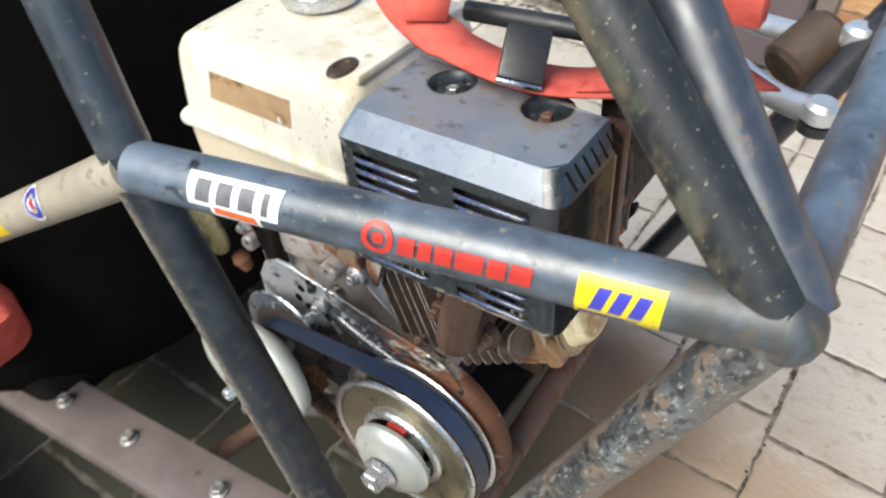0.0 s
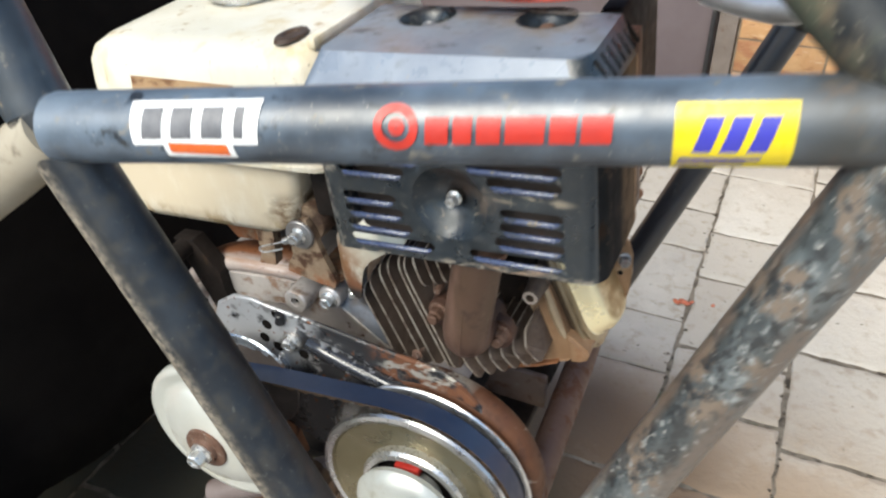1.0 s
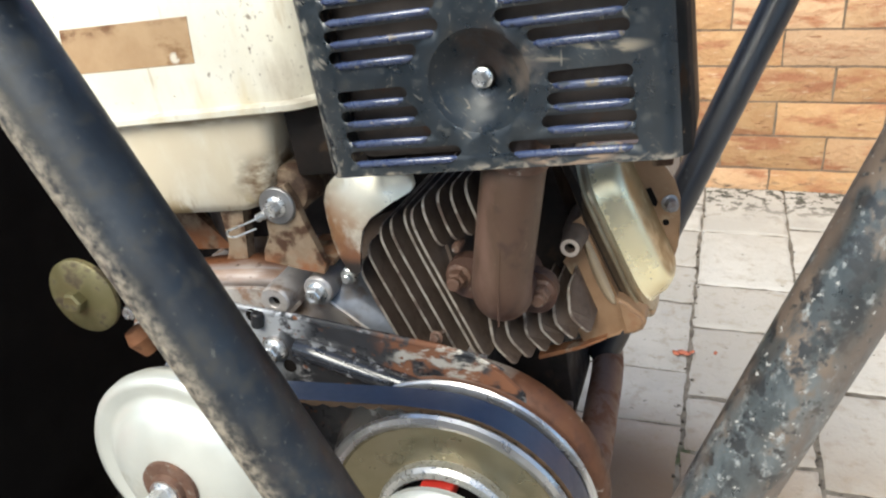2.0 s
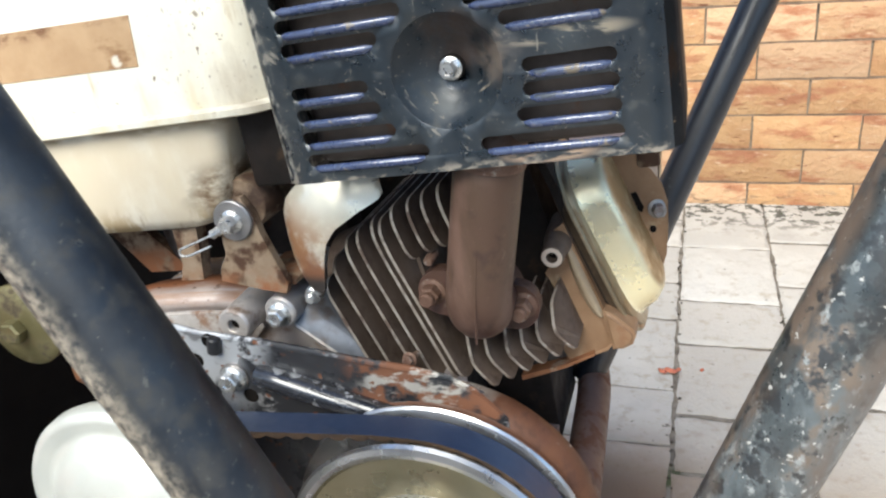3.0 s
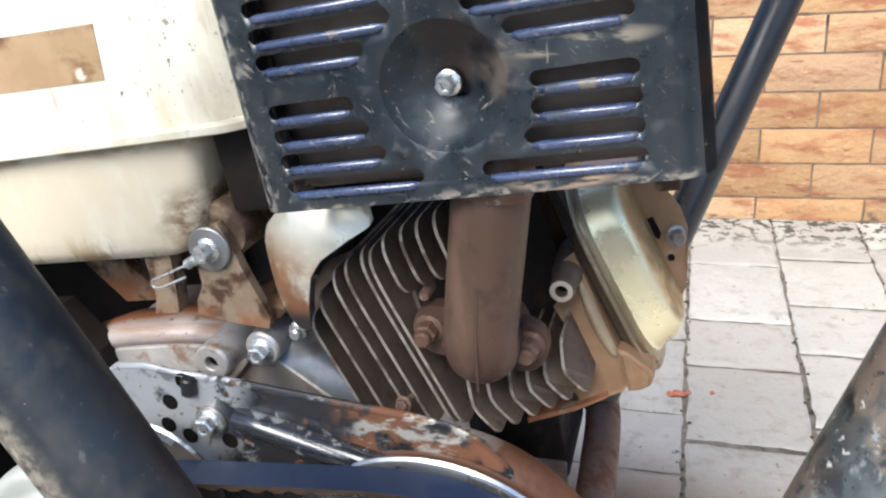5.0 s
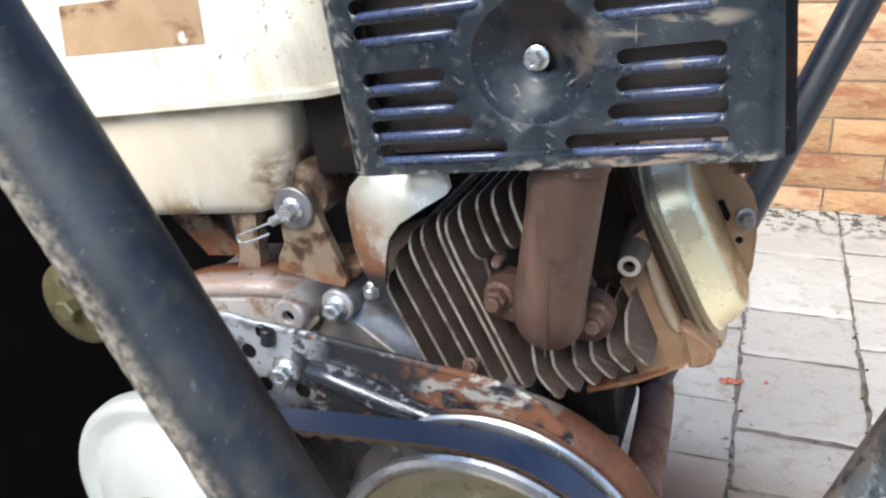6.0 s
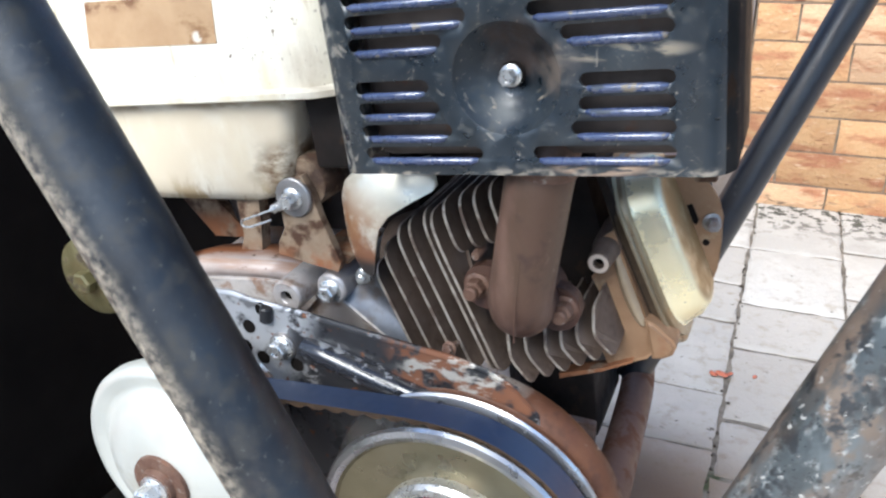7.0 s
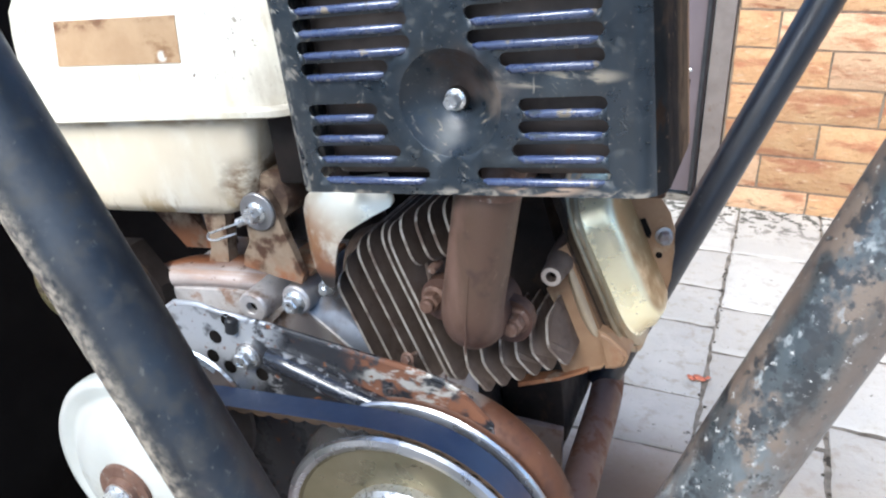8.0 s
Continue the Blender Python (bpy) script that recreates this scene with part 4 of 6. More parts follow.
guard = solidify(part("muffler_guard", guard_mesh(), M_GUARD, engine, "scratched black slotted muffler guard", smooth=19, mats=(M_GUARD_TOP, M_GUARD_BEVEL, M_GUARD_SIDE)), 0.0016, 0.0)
weigh = guard.modifiers.new("even_shading", "WEIGHTED_NORMAL")
weigh.keep_sharp = True
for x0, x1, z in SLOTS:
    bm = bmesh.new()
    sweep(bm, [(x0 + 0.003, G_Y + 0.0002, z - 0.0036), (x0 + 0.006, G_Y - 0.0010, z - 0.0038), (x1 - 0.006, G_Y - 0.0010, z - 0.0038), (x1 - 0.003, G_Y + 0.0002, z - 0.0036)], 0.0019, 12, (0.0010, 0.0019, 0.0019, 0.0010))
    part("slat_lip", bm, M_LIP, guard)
bm = bmesh.new()
lathe(bm, (0, G_Y, -0.0005), (0, 1, 0), [(0.0264, -0.0005), (0.0254, -0.0002), (0.0246, 0.0010), (0.0232, 0.0028), (0.0205, 0.0062), (0.0160, 0.0106), (0.0120, 0.0138), (0.0080, 0.0150), (0.0010, 0.0150)], 48, cap=False)
solidify(part("guard_dish", bm, M_GUARD, guard, "round pressed dish in the guard"), 0.0012)
hex_bolt(engine, (0, G_Y + 0.0100, -0.0005), (0, -1, 0), 0.0072, 0.0060, 0.0060, wmat=M_GREASE_SHADE)
for cx in (-0.040, 0.040):
    bm = bmesh.new()
    lathe(bm, (cx, 0.0755, 0.0884), (0, 0, -1), [(0.0200, -0.0008), (0.019, 0.0), (0.0165, 0.004), (0.0150, 0.010), (0.0010, 0.0105)], 28, cap=False)
    part("well", bm, M_GUARD, guard)
    hex_bolt(engine, (cx, 0.0755, 0.0778), (0, 0, 1), 0.009, 0.005, mat=M_CAST if cx < 0 else M_NUTRUST)
for k in range(7):
    y = 0.018 + k * 0.011
    bm = bmesh.new()
    box(bm, (-0.0012, -0.0017, -0.0075), (0.0012, 0.0017, 0.0075), 0.0006, 1)
    bmesh.ops.transform(bm, matrix=Matrix.Translation((0.0889, y, 0.0789)) @ Matrix.Rotation(radians(-35), 4, "Y"), verts=bm.verts)
    part("vent_slit", bm, M_HOLE, guard)
bm = bmesh.new()
box(bm, (-0.082, 0.0145, -0.0425), (0.084, 0.100, 0.066), 0.008, 3)
part("muffler", bm, M_MUFFLER, engine, "dark rusted muffler shell")
bm = bmesh.new()
box(bm, (0.0700, 0.100, -0.052), (0.0895, 0.112, 0.074), 0.002)
part("muffler_end", bm, M_PIPE, engine, "rusted rear edge of the muffler")
bm = bmesh.new()
box(bm, (0.0926, 0.0708, -0.0440), (0.0956, 0.0735, 0.0700), 0.001)
part("guard_hem", bm, M_HEAD, guard, "bare tan rear hem of the guard")
bm = bmesh.new()
box(bm, (0.064, 0.1125, -0.090), (0.077, 0.118, 0.05), 0.002)
part("muffler_bracket", bm, M_BRACKET, engine, "tan stained bracket plate behind the muffler")
bm = bmesh.new()
box(bm, (0.060, 0.1185, -0.045), (0.0755, 0.225, 0.082), 0.004)
part("rear_shield", bm, M_GREASE_SHADE, engine, "dark rear heat shield")
for x, y, z0, z1, lean in ((0.0795, 0.128, -0.050, 0.030, 0.006), (0.0800, 0.143, -0.050, 0.040, -0.004)):
    bm = bmesh.new()
    sweep(bm, smooth_line([(x, y, z0), (x + 0.0015, y + lean, (z0 + z1) / 2), (x - 0.001, y + lean * 2.2, z1)], 6), 0.0030, 12)
    part("control_rod", bm, M_MUFFLER, engine, "brown stained rod behind the muffler")
bm = bmesh.new()
slab(bm, [[(0.0700, -0.037), (0.0780, -0.034), (0.0835, -0.028), (0.0860, -0.030), (0.0850, -0.038), (0.0800, -0.046), (0.0700, -0.046)]], 0.150, 0.156)
part("shield_tab", bm, M_GREASE_SHADE, engine, "dark bent tab on the rear shield")
for z, y in ((-0.032, 0.118), (-0.051, 0.120), (-0.002, 0.118)):
    bm = bmesh.new()
    lathe(bm, (0.0835, y, z), (0.9, 0.2, 0.1), [(0.0045, 0), (0.0050, 0.003), (0.002, 0.006)], 10)
    part("rust_lug", bm, M_RUSTY, engine)

# exhaust pipe and flange
bm = bmesh.new()
sweep(bm, arc_pts([(-0.0165, 0.064, -0.135), (-0.0160, 0.020, -0.1345), (0.0060, 0.020, -0.045), (0.010, 0.045, -0.020)], 0.022, 8), 0.0172, 36)
pipe = part("exhaust_pipe", bm, M_PIPE, engine, "brown heat-oxidised exhaust elbow")
bm = bmesh.new()
sweep(bm, [(-0.0125, 0.0036, -0.140), (-0.0110, 0.0026, -0.128), (-0.0075, 0.0030, -0.108), (-0.0045, 0.0030, -0.092)], 0.0005, 8)
part("weld_seam", bm, M_PIPE, pipe)
bm = bmesh.new()
lathe(bm, (0.0050, 0.020, -0.050), (0.25, 0, 0.97), [(0.0178, 0), (0.0186, 0.003), (0.0178, 0.007)], 32)
part("collar", bm, M_NUTRUST, pipe)
dv = Vector((0.051, 0, -0.013)).normalized()
bm = bmesh.new()
fl = [(-0.0225 + u * dv.x - w * dv.z, -0.1365 + u * dv.z + w * dv.x) for u, w in rounded2(-0.035, -0.014, 0.035, 0.014, 0.0135, 8)]
slab(bm, [fl], 0.046, 0.055)
part("exhaust_flange", bm, M_PIPE, engine)
for x, z in ((-0.048, -0.130), (0.003, -0.1405)):
    b = hex_bolt(engine, (x, 0.046, z), (0, -1, 0), 0.0112, 0.0072, 0.0, M_NUTRUST, name="flange_nut", label="rusted flange nut on a stud")
    bm = bmesh.new()
    rod(bm, (x, 0.044, z), (x, 0.0325, z), 0.0042, 14, 0.0008)
    part("stud", bm, M_NUTRUST, b)

# cylinder barrel and cooling fins
bm = bmesh.new()
lathe(bm, cyl3(0.015, 0.108, 0.094), (CA, 0, SA), [(0.046, 0), (0.046, 0.068)], 40)
part("cylinder_barrel", bm, M_FIN, engine, "dark heat-stained cylinder barrel")


def fin(a, b0, b1, t=0.0018, y0=0.045, wavy=0.0):
    bm = bmesh.new()
    r = 0.004 if wavy else min(0.010, (b1 - b0) * 0.3)
    out = resampled(rounded2(b0, y0, b1, 0.168, r, 5), 0.005)
    slab(bm, [out], a - t / 2, a + t / 2, lambda b, y, aa: cyl3(b, y, aa + wavy * (math.sqrt((2 * (b - b0) / (b1 - b0) - 0.9) ** 2 + 0.02) - 0.14) + 2.6 * max(0, b - 0.040) ** 2))
    bm.faces.ensure_lookup_table()
    axis = Vector((CA, 0, SA))
    bm.normal_update()
    for f in bm.faces:
        if abs(f.normal.dot(axis)) < 0.5:
            f.material_index = 1
    return part("fin", bm, M_FIN, engine, smooth=20, mats=(M_FIN_EDGE,))


for a, b0, b1 in ((0.1080, -0.022, 0.050), (0.1195, -0.028, 0.060), (0.1330, -0.032, 0.068), (0.1420, -0.034, 0.070), (0.1535, -0.038, 0.072), (0.1580, -0.040, 0.070)):
    fin(a, b0, b1)
for a in (0.1680, 0.1790, 0.1885, 0.1990, 0.2095):
    fin(a, 0.040, 0.074)
for k, a in enumerate((0.1665, 0.1765, 0.1870, 0.1965, 0.2060, 0.2160)):
    fin(a, -0.0515, -0.010 if k < 2 else -0.017, y0=0.050 + 0.003 * k, wavy=0.0072)
# Near-black port, like head_side below: the recess's shade is in the colour.
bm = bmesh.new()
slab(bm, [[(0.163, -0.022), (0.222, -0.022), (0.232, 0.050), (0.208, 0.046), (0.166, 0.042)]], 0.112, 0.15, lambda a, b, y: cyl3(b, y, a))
part("exhaust_port", bm, M_GREASE_SHADE, engine)
bm = bmesh.new()
lathe(bm, (-0.0475, 0.046, -0.112), (0, 1, 0), [(0.0024, 0.0), (0.0030, 0.001), (0.0030, 0.012)], 10)
part("locating_pin", bm, M_NUTRUST, engine)

# Dark blocks added to fill the shaded gaps behind fins and below engine.
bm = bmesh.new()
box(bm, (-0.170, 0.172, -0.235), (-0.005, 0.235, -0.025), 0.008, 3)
part("fin_backing_block", bm, M_GREASE_SHADE, engine, "dark block added to blacken the gaps behind the fins")
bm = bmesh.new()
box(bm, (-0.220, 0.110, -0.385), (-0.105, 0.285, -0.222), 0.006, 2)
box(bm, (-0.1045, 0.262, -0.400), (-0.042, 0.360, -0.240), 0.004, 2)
part("base_shade_block", bm, M_GREASE_SHADE, engine, "dark engine base blocks filling the shaded cavity")

# head casting, boss, lug
bm = bmesh.new()
slab(bm, [[(0.0160, -0.1187), (0.0203, -0.1158), (0.0392, -0.1706), (0.0404, -0.1850), (0.0411, -0.1930), (0.0384, -0.1987), (0.0150, -0.2070), (0.0065, -0.1855), (0.0150, -0.1645), (0.0075, -0.1451), (0.0106, -0.1379)]], 0.095, 0.165)
bm.normal_update()
bmesh.ops.bevel(bm, geom=[e for e in bm.edges if e.verts[0].co.y < 0.096 and e.verts[1].co.y < 0.096 and len([f for f in e.link_faces if abs(f.normal.y) < 0.5]) == 1], offset=0.0015, segments=2, affect="EDGES")
head = part("cylinder_head", bm, M_HEAD, engine, "tan dirt-stained cylinder head casting")
bm = bmesh.new()
slab(bm, [[(0.2400, -0.060), (0.2400, 0.000), (0.2420, 0.066), (0.2462, 0.066), (0.2462, -0.060)]], 0.100, 0.17, lambda a, b, y: cyl3(b, y, a))
part("head_side", bm, M_GREASE_SHADE, engine)
bm = bmesh.new()
rings = []
for b, a0, a1 in smooth_line([(0.002, 0.2368, 0.2386), (-0.004, 0.2335, 0.2388), (-0.015, 0.2312, 0.2388), (-0.030, 0.2298, 0.2388), (-0.040, 0.2302, 0.2388), (-0.046, 0.2314, 0.2386), (-0.049, 0.2335, 0.2380)], 4):
    rings.append([bm.verts.new(cyl3(b, 0.0965 - 0.0052 * math.sin(math.pi * min(1, max(0, u))) ** 0.6 if 0 <= u <= 1 else 0.101, a0 + (a1 - a0) * min(1, max(0, u)))) for u in (-1, 0, 0.08, 0.2, 0.35, 0.5, 0.65, 0.8, 0.92, 1, 2)])
ring_faces(bm, rings)
bmesh.ops.recalc_face_normals(bm, faces=bm.faces)
part("head_band", bm, M_BAND, engine, "pale cast shoulder of the head", smooth=60)
bm = bmesh.new()
bx, bz = 0.0160, -0.1262
lathe(bm, (bx, 0.0750, bz), (0, 1, 0), [(0.0029, 0.012), (0.0029, 0.0006), (0.0034, 0.0), (0.0060, 0.0), (0.0067, 0.0008), (0.0072, 0.012), (0.0088, 0.022), (0.0096, 0.05)], 28, cap=False)
for f in bm.faces:
    if f.calc_center_median().y > 0.0753:
        f.material_index = 1
boss = part("boss", bm, M_BOSSFACE, engine, "hollow threaded boss with a pale worn face", mats=(M_FIN,))
bm = bmesh.new()
rod(bm, (bx, 0.081, bz), (bx, 0.11, bz), 0.0030, 16)
part("bore", bm, M_HOLE, boss)
bm = bmesh.new()
slab(bm, [[(0.0380, -0.1700), (0.0410, -0.1704), (0.0450, -0.1728), (0.0504, -0.1785), (0.0550, -0.1828), (0.0565, -0.1873), (0.0540, -0.1930), (0.0480, -0.1962), (0.0418, -0.1966), (0.0402, -0.1869)]], 0.0890, 0.150)
front_rim(bm, 0.0890, 0.0022, 3)
part("head_lug", bm, M_HEAD, engine, "rounded tan lug of the head", smooth=60)
bm = bmesh.new()
slab(bm, [[(-0.0182, -0.2150), (0.0120, -0.2065), (0.0300, -0.1990), (0.0300, -0.2005), (0.0120, -0.2090), (-0.0178, -0.2185)]], 0.090, 0.100)
part("lower_shroud", bm, M_RUSTY, engine, "tan lower cooling shroud edge")

# valve cover
def rounded_loft(levels, a_to3, n=6):
    bm = bmesh.new()
    rings = []
    for a, b0, b1, y0, y1, r in levels:
        rings.append([bm.verts.new(a_to3(b, y, a)) for b, y in rounded2(b0, y0, b1, y1, r, n)])
    ring_faces(bm, rings)
    return bm


bm = rounded_loft([(0.2394, -0.0800, 0.050, 0.1005, 0.180, 0.036), (0.2450, -0.0812, 0.050, 0.0985, 0.180, 0.037), (0.2456, -0.0824, 0.050, 0.0972, 0.180, 0.037), (0.2468, -0.0824, 0.050, 0.0972, 0.180, 0.037), (0.2476, -0.0812, 0.0485, 0.0985, 0.1785, 0.036)], cyl3, 10)
AXV = Vector((CA, 0, SA))
for f in bm.faces:
    if (f.calc_center_median() - Vector((CRANK[0], 0, CRANK[1]))).dot(AXV) < 0.2450:
        f.material_index = 1
vrim = part("valve_cover_rim", bm, M_BRONZE, engine, "brown-edged valve cover flange", mats=(M_UNDER,))
bm = rounded_loft([(0.2477, -0.0785, 0.0460, 0.1005, 0.176, 0.034), (0.2498, -0.0785, 0.0450, 0.1005, 0.175, 0.034), (0.2506, -0.0765, 0.0440, 0.1018, 0.174, 0.033), (0.2510, -0.0725, 0.0420, 0.1045, 0.172, 0.031),
                   (0.2530, -0.0705, 0.0415, 0.1055, 0.171, 0.030), (0.2620, -0.0675, 0.0400, 0.1065, 0.169, 0.029), (0.2660, -0.0638, 0.0390, 0.1073, 0.168, 0.028), (0.2690, -0.0610, 0.0370, 0.1095, 0.166, 0.026), (0.2704, -0.0570, 0.0340, 0.1130, 0.162, 0.022), (0.2710, -0.0500, 0.0270, 0.1195, 0.155, 0.015)], cyl3, 10)
for f in bm.faces:
    if (f.calc_center_median() - Vector((CRANK[0], 0, CRANK[1]))).dot(AXV) < 0.2512:
        f.material_index = 1
part("valve_cover", bm, M_GOLD, engine, "pale gold valve cover", smooth=50, mats=(M_BRONZE,))
bm = bmesh.new()
slab(bm, [[(0.0400, -0.086), (0.0560, -0.086), (0.0690, -0.1050), (0.0735, -0.1130), (0.0762, -0.1250), (0.0762, -0.1420), (0.0730, -0.1600), (0.0660, -0.1800), (0.0600, -0.1900), (0.0560, -0.1700), (0.0480, -0.1250)]], 0.148, 0.152)
bmesh.ops.bevel(bm, geom=[e for e in bm.edges if abs(e.verts[0].co.y - e.verts[1].co.y) < 1e-6 and len(e.link_faces) == 2 and any(abs(f.normal.y) < 0.5 for f in e.link_faces)], offset=0.001, segments=2, affect="EDGES")
part("cover_bracket", bm, M_HEAD, engine, "tan stained curved bracket plate behind the valve cover", smooth=40)
hex_bolt(engine, (0.0705, 0.1478, -0.1285), (0.3, -1, 0), 0.0085, 0.0060, mat=M_CAST)
bm = bmesh.new()
rod(bm, (0.0668, 0.1474, -0.1424), (0.0668, 0.1479, -0.1424), 0.0022, 12)
part("rivet_hole", bm, M_HOLE, engine)
bm = bmesh.new()
slab(bm, [[(0.0553, -0.1175), (0.0586, -0.1165), (0.0625, -0.1268), (0.0612, -0.1305), (0.0590, -0.1290)]], 0.1472, 0.1479)
part("bracket_slot", bm, M_HOLE, engine)

# crankcase
bm = bmesh.new()
slab(bm, [resampled([(-0.330, -0.365), (-0.350, -0.2205), (-0.3460, -0.1860), (-0.3300, -0.1700), (-0.2900, -0.1570), (-0.2295, -0.1540), (-0.2010, -0.1570), (-0.1804, -0.1610), (-0.1713, -0.166), (-0.143, -0.188), (-0.1169, -0.200), (-0.0975, -0.22), (-0.1067, -0.365)], 0.012)], 0.090, 0.21)
bm.normal_update()
front_rim(bm, 0.090, 0.007, 4)
part("crankcase", bm, M_CASE, engine, "weathered aluminium crankcase", smooth=60)
bm = bmesh.new()
slab(bm, [[(-0.3330, -0.1640), (-0.2850, -0.1462), (-0.2250, -0.1452), (-0.1960, -0.1500), (-0.1930, -0.1720), (-0.2130, -0.1900), (-0.3000, -0.1960), (-0.3260, -0.1860)]], 0.0765, 0.0905)
front_rim(bm, 0.0765, 0.0080, 5)
part("case_panel", bm, M_CASE, engine, "raised cast panel of the crankcase", smooth=60)
bm = bmesh.new()
slab(bm, [[(-0.3120, -0.1640), (-0.2840, -0.1555), (-0.2260, -0.1535), (-0.2130, -0.1560), (-0.2130, -0.1690), (-0.2300, -0.1760), (-0.2950, -0.1800), (-0.3080, -0.1760)]], 0.0752, 0.0768)
front_rim(bm, 0.0752, 0.0010, 2)
part("case_pad", bm, M_PAD, engine, "rough cast panel", smooth=60)
bm = bmesh.new()
edge_line = smooth_line([(-0.3560, -0.1860), (-0.3400, -0.1640), (-0.3180, -0.1500), (-0.2850, -0.1412), (-0.2254, -0.1386), (-0.1865, -0.1430), (-0.1640, -0.1500)])
rings = []
for k, (x, z) in enumerate(edge_line):
    xa, za = edge_line[max(k - 1, 0)]
    xb, zb = edge_line[min(k + 1, len(edge_line) - 1)]
    length = math.hypot(xb - xa, zb - za)
    nx, nz = -(zb - za) / length, (xb - xa) / length
    rings.append([bm.verts.new((x + nx * d, y, z + nz * d)) for y, d in ((0.091, -0.020), (0.0795, -0.0175), (0.0752, -0.0130), (0.0740, -0.0095), (0.0752, -0.0062), (0.0782, -0.0034), (0.0826, -0.0013), (0.0885, -0.0002), (0.098, -0.0006), (0.112, -0.0040), (0.128, -0.0120), (0.128, -0.024))])
ring_faces(bm, rings)
bmesh.ops.recalc_face_normals(bm, faces=bm.faces)
part("gasket_ledge", bm, M_LEDGE, engine, "rounded casting edge with orange rust on top", smooth=75)
bm = bmesh.new()
lathe(bm, (-0.3330, 0.064, -0.1890), (0, 1, 0), [(0.0040, 0.008), (0.0040, 0.0004), (0.0085, 0), (0.0098, 0.0015), (0.0105, 0.04)], 24, cap=False)
part("case_boss", bm, M_BOSS, engine)
hex_bolt(engine, (-0.3430, 0.074, -0.1730), (0, -1, 0), 0.0110, 0.0070)
for x, z, y0, r in ((-0.1845, -0.1475, 0.042, 0.0112), (-0.1540, -0.1435, 0.050, 0.0108)):
    bm = bmesh.new()
    lathe(bm, (x, y0, z), (0, 1, 0), [(0.0042, 0.008), (0.0042, 0.0004), (0.0048, 0), (r - 0.0012, 0), (r, 0.0015), (r + 0.001, 0.075)], 28, cap=False)
    b = part("case_boss", bm, M_BOSS, engine, "cast boss on the crankcase")
    bm = bmesh.new()
    rod(bm, (x, y0 + 0.005, z), (x, y0 + 0.02, z), 0.0043, 14)
    part("bore", bm, M_HOLE, b)
hex_bolt(engine, (-0.1545, 0.050, -0.1445), (0, -1, 0), 0.0110, 0.0055, 0.0)
bm = bmesh.new()
along, across = Vector((0.746, 0, -0.665)), Vector((0.665, 0, 0.746))
rings = []
for far, sink in ((-0.016, 0.006), (-0.013, 0.001), (-0.008, 0.0), (0.030, 0.0), (0.052, 0.0), (0.060, 0.0015), (0.064, 0.006)):
    c = Vector((-0.1535, 0, -0.1550)) + along * far
    rings.append([bm.verts.new(c + across * u + Vector((0, min(0.112, y + sink), 0))) for u, y in ((-0.020, 0.112), (-0.0190, 0.082), (-0.0040, 0.0612), (-0.0014, 0.0588), (0.0, 0.0582), (0.0014, 0.0588), (0.0118, 0.0642), (0.0150, 0.0690), (0.0165, 0.112))])
ring_faces(bm, rings)
bm.faces.ensure_lookup_table()
# Ridge faces take the paler casting: a highlight painted along the edge.
for k in range(9 * (len(rings) - 1)):
    bm.faces[k].material_index = (1, 1, 2, 2, 2, 0, 0, 0, 0)[k % 9]
bmesh.ops.recalc_face_normals(bm, faces=bm.faces)
part("case_lobe", bm, M_LOBE, engine, "ridged blue-grey crankcase lobe", smooth=32, mats=(M_CASE, M_BOSS))

# tank bracket, spring wire, tank foot
bm = bmesh.new()
slab(bm, [[(-0.186, -0.1180), (-0.1840, -0.110), (-0.1770, -0.100), (-0.1760, -0.084), (-0.1700, -0.068), (-0.1560, -0.0650), (-0.1510, -0.076), (-0.1490, -0.090), (-0.1440, -0.108), (-0.1400, -0.1220), (-0.1430, -0.1285), (-0.1600, -0.1250)]], 0.047, 0.0530)
box(bm, (-0.1700, 0.0534, -0.1262), (-0.1385, 0.100, -0.1222), 0.0015)
part("tank_bracket", bm, M_BRACKET, engine, "rough tan bracket under the tank")
bm = bmesh.new()
lathe(bm, (-0.1595, 0.0535, -0.0715), (0, 1, 0), [(0.0150, 0), (0.0165, 0.003), (0.0165, 0.03)], 28)
part("bracket_eye", bm, M_BRACKET, engine, "rust-caked eye behind the tank bolt")
hex_bolt(engine, (-0.1640, 0.0465, -0.0785), (0, -1, 0), 0.0098, 0.0068, 0.0128, wmat=M_CAST)
bm = bmesh.new()
sweep(bm, arc_pts([(-0.172, 0.044, -0.0835), (-0.204, 0.040, -0.0930), (-0.2045, 0.040, -0.0965), (-0.199, 0.040, -0.0975), (-0.182, 0.042, -0.0925)], 0.003, 4), 0.00075, 8)
for k in range(4):
    lathe(bm, (-0.1795 + k * 0.0022, 0.043, -0.0855 + k * 0.0008), (1, 0, 0.3), [(0.0026, 0), (0.0031, 0.0006), (0.0026, 0.0012)], 12)
part("wire_spring", bm, M_ZINC, engine, "thin bent wire spring")
bm = bmesh.new()
slab(bm, [[(-0.214, -0.080), (-0.196, -0.080), (-0.199, -0.100), (-0.2030, -0.119), (-0.2200, -0.119), (-0.2150, -0.108)]], 0.052, 0.062)
part("tank_foot", bm, M_BRACKET, engine)
bm = bmesh.new()
rod(bm, (-0.262, 0.11, -0.075), (-0.255, 0.11, -0.135), 0.010, 16)
rod(bm, (-0.232, 0.14, -0.075), (-0.225, 0.14, -0.135), 0.012, 16)
box(bm, (-0.310, 0.150, -0.150), (-0.145, 0.240, -0.0850), 0.01, 2)
part("carburettor_stub", bm, M_MUFFLER, engine)

bm = bmesh.new()
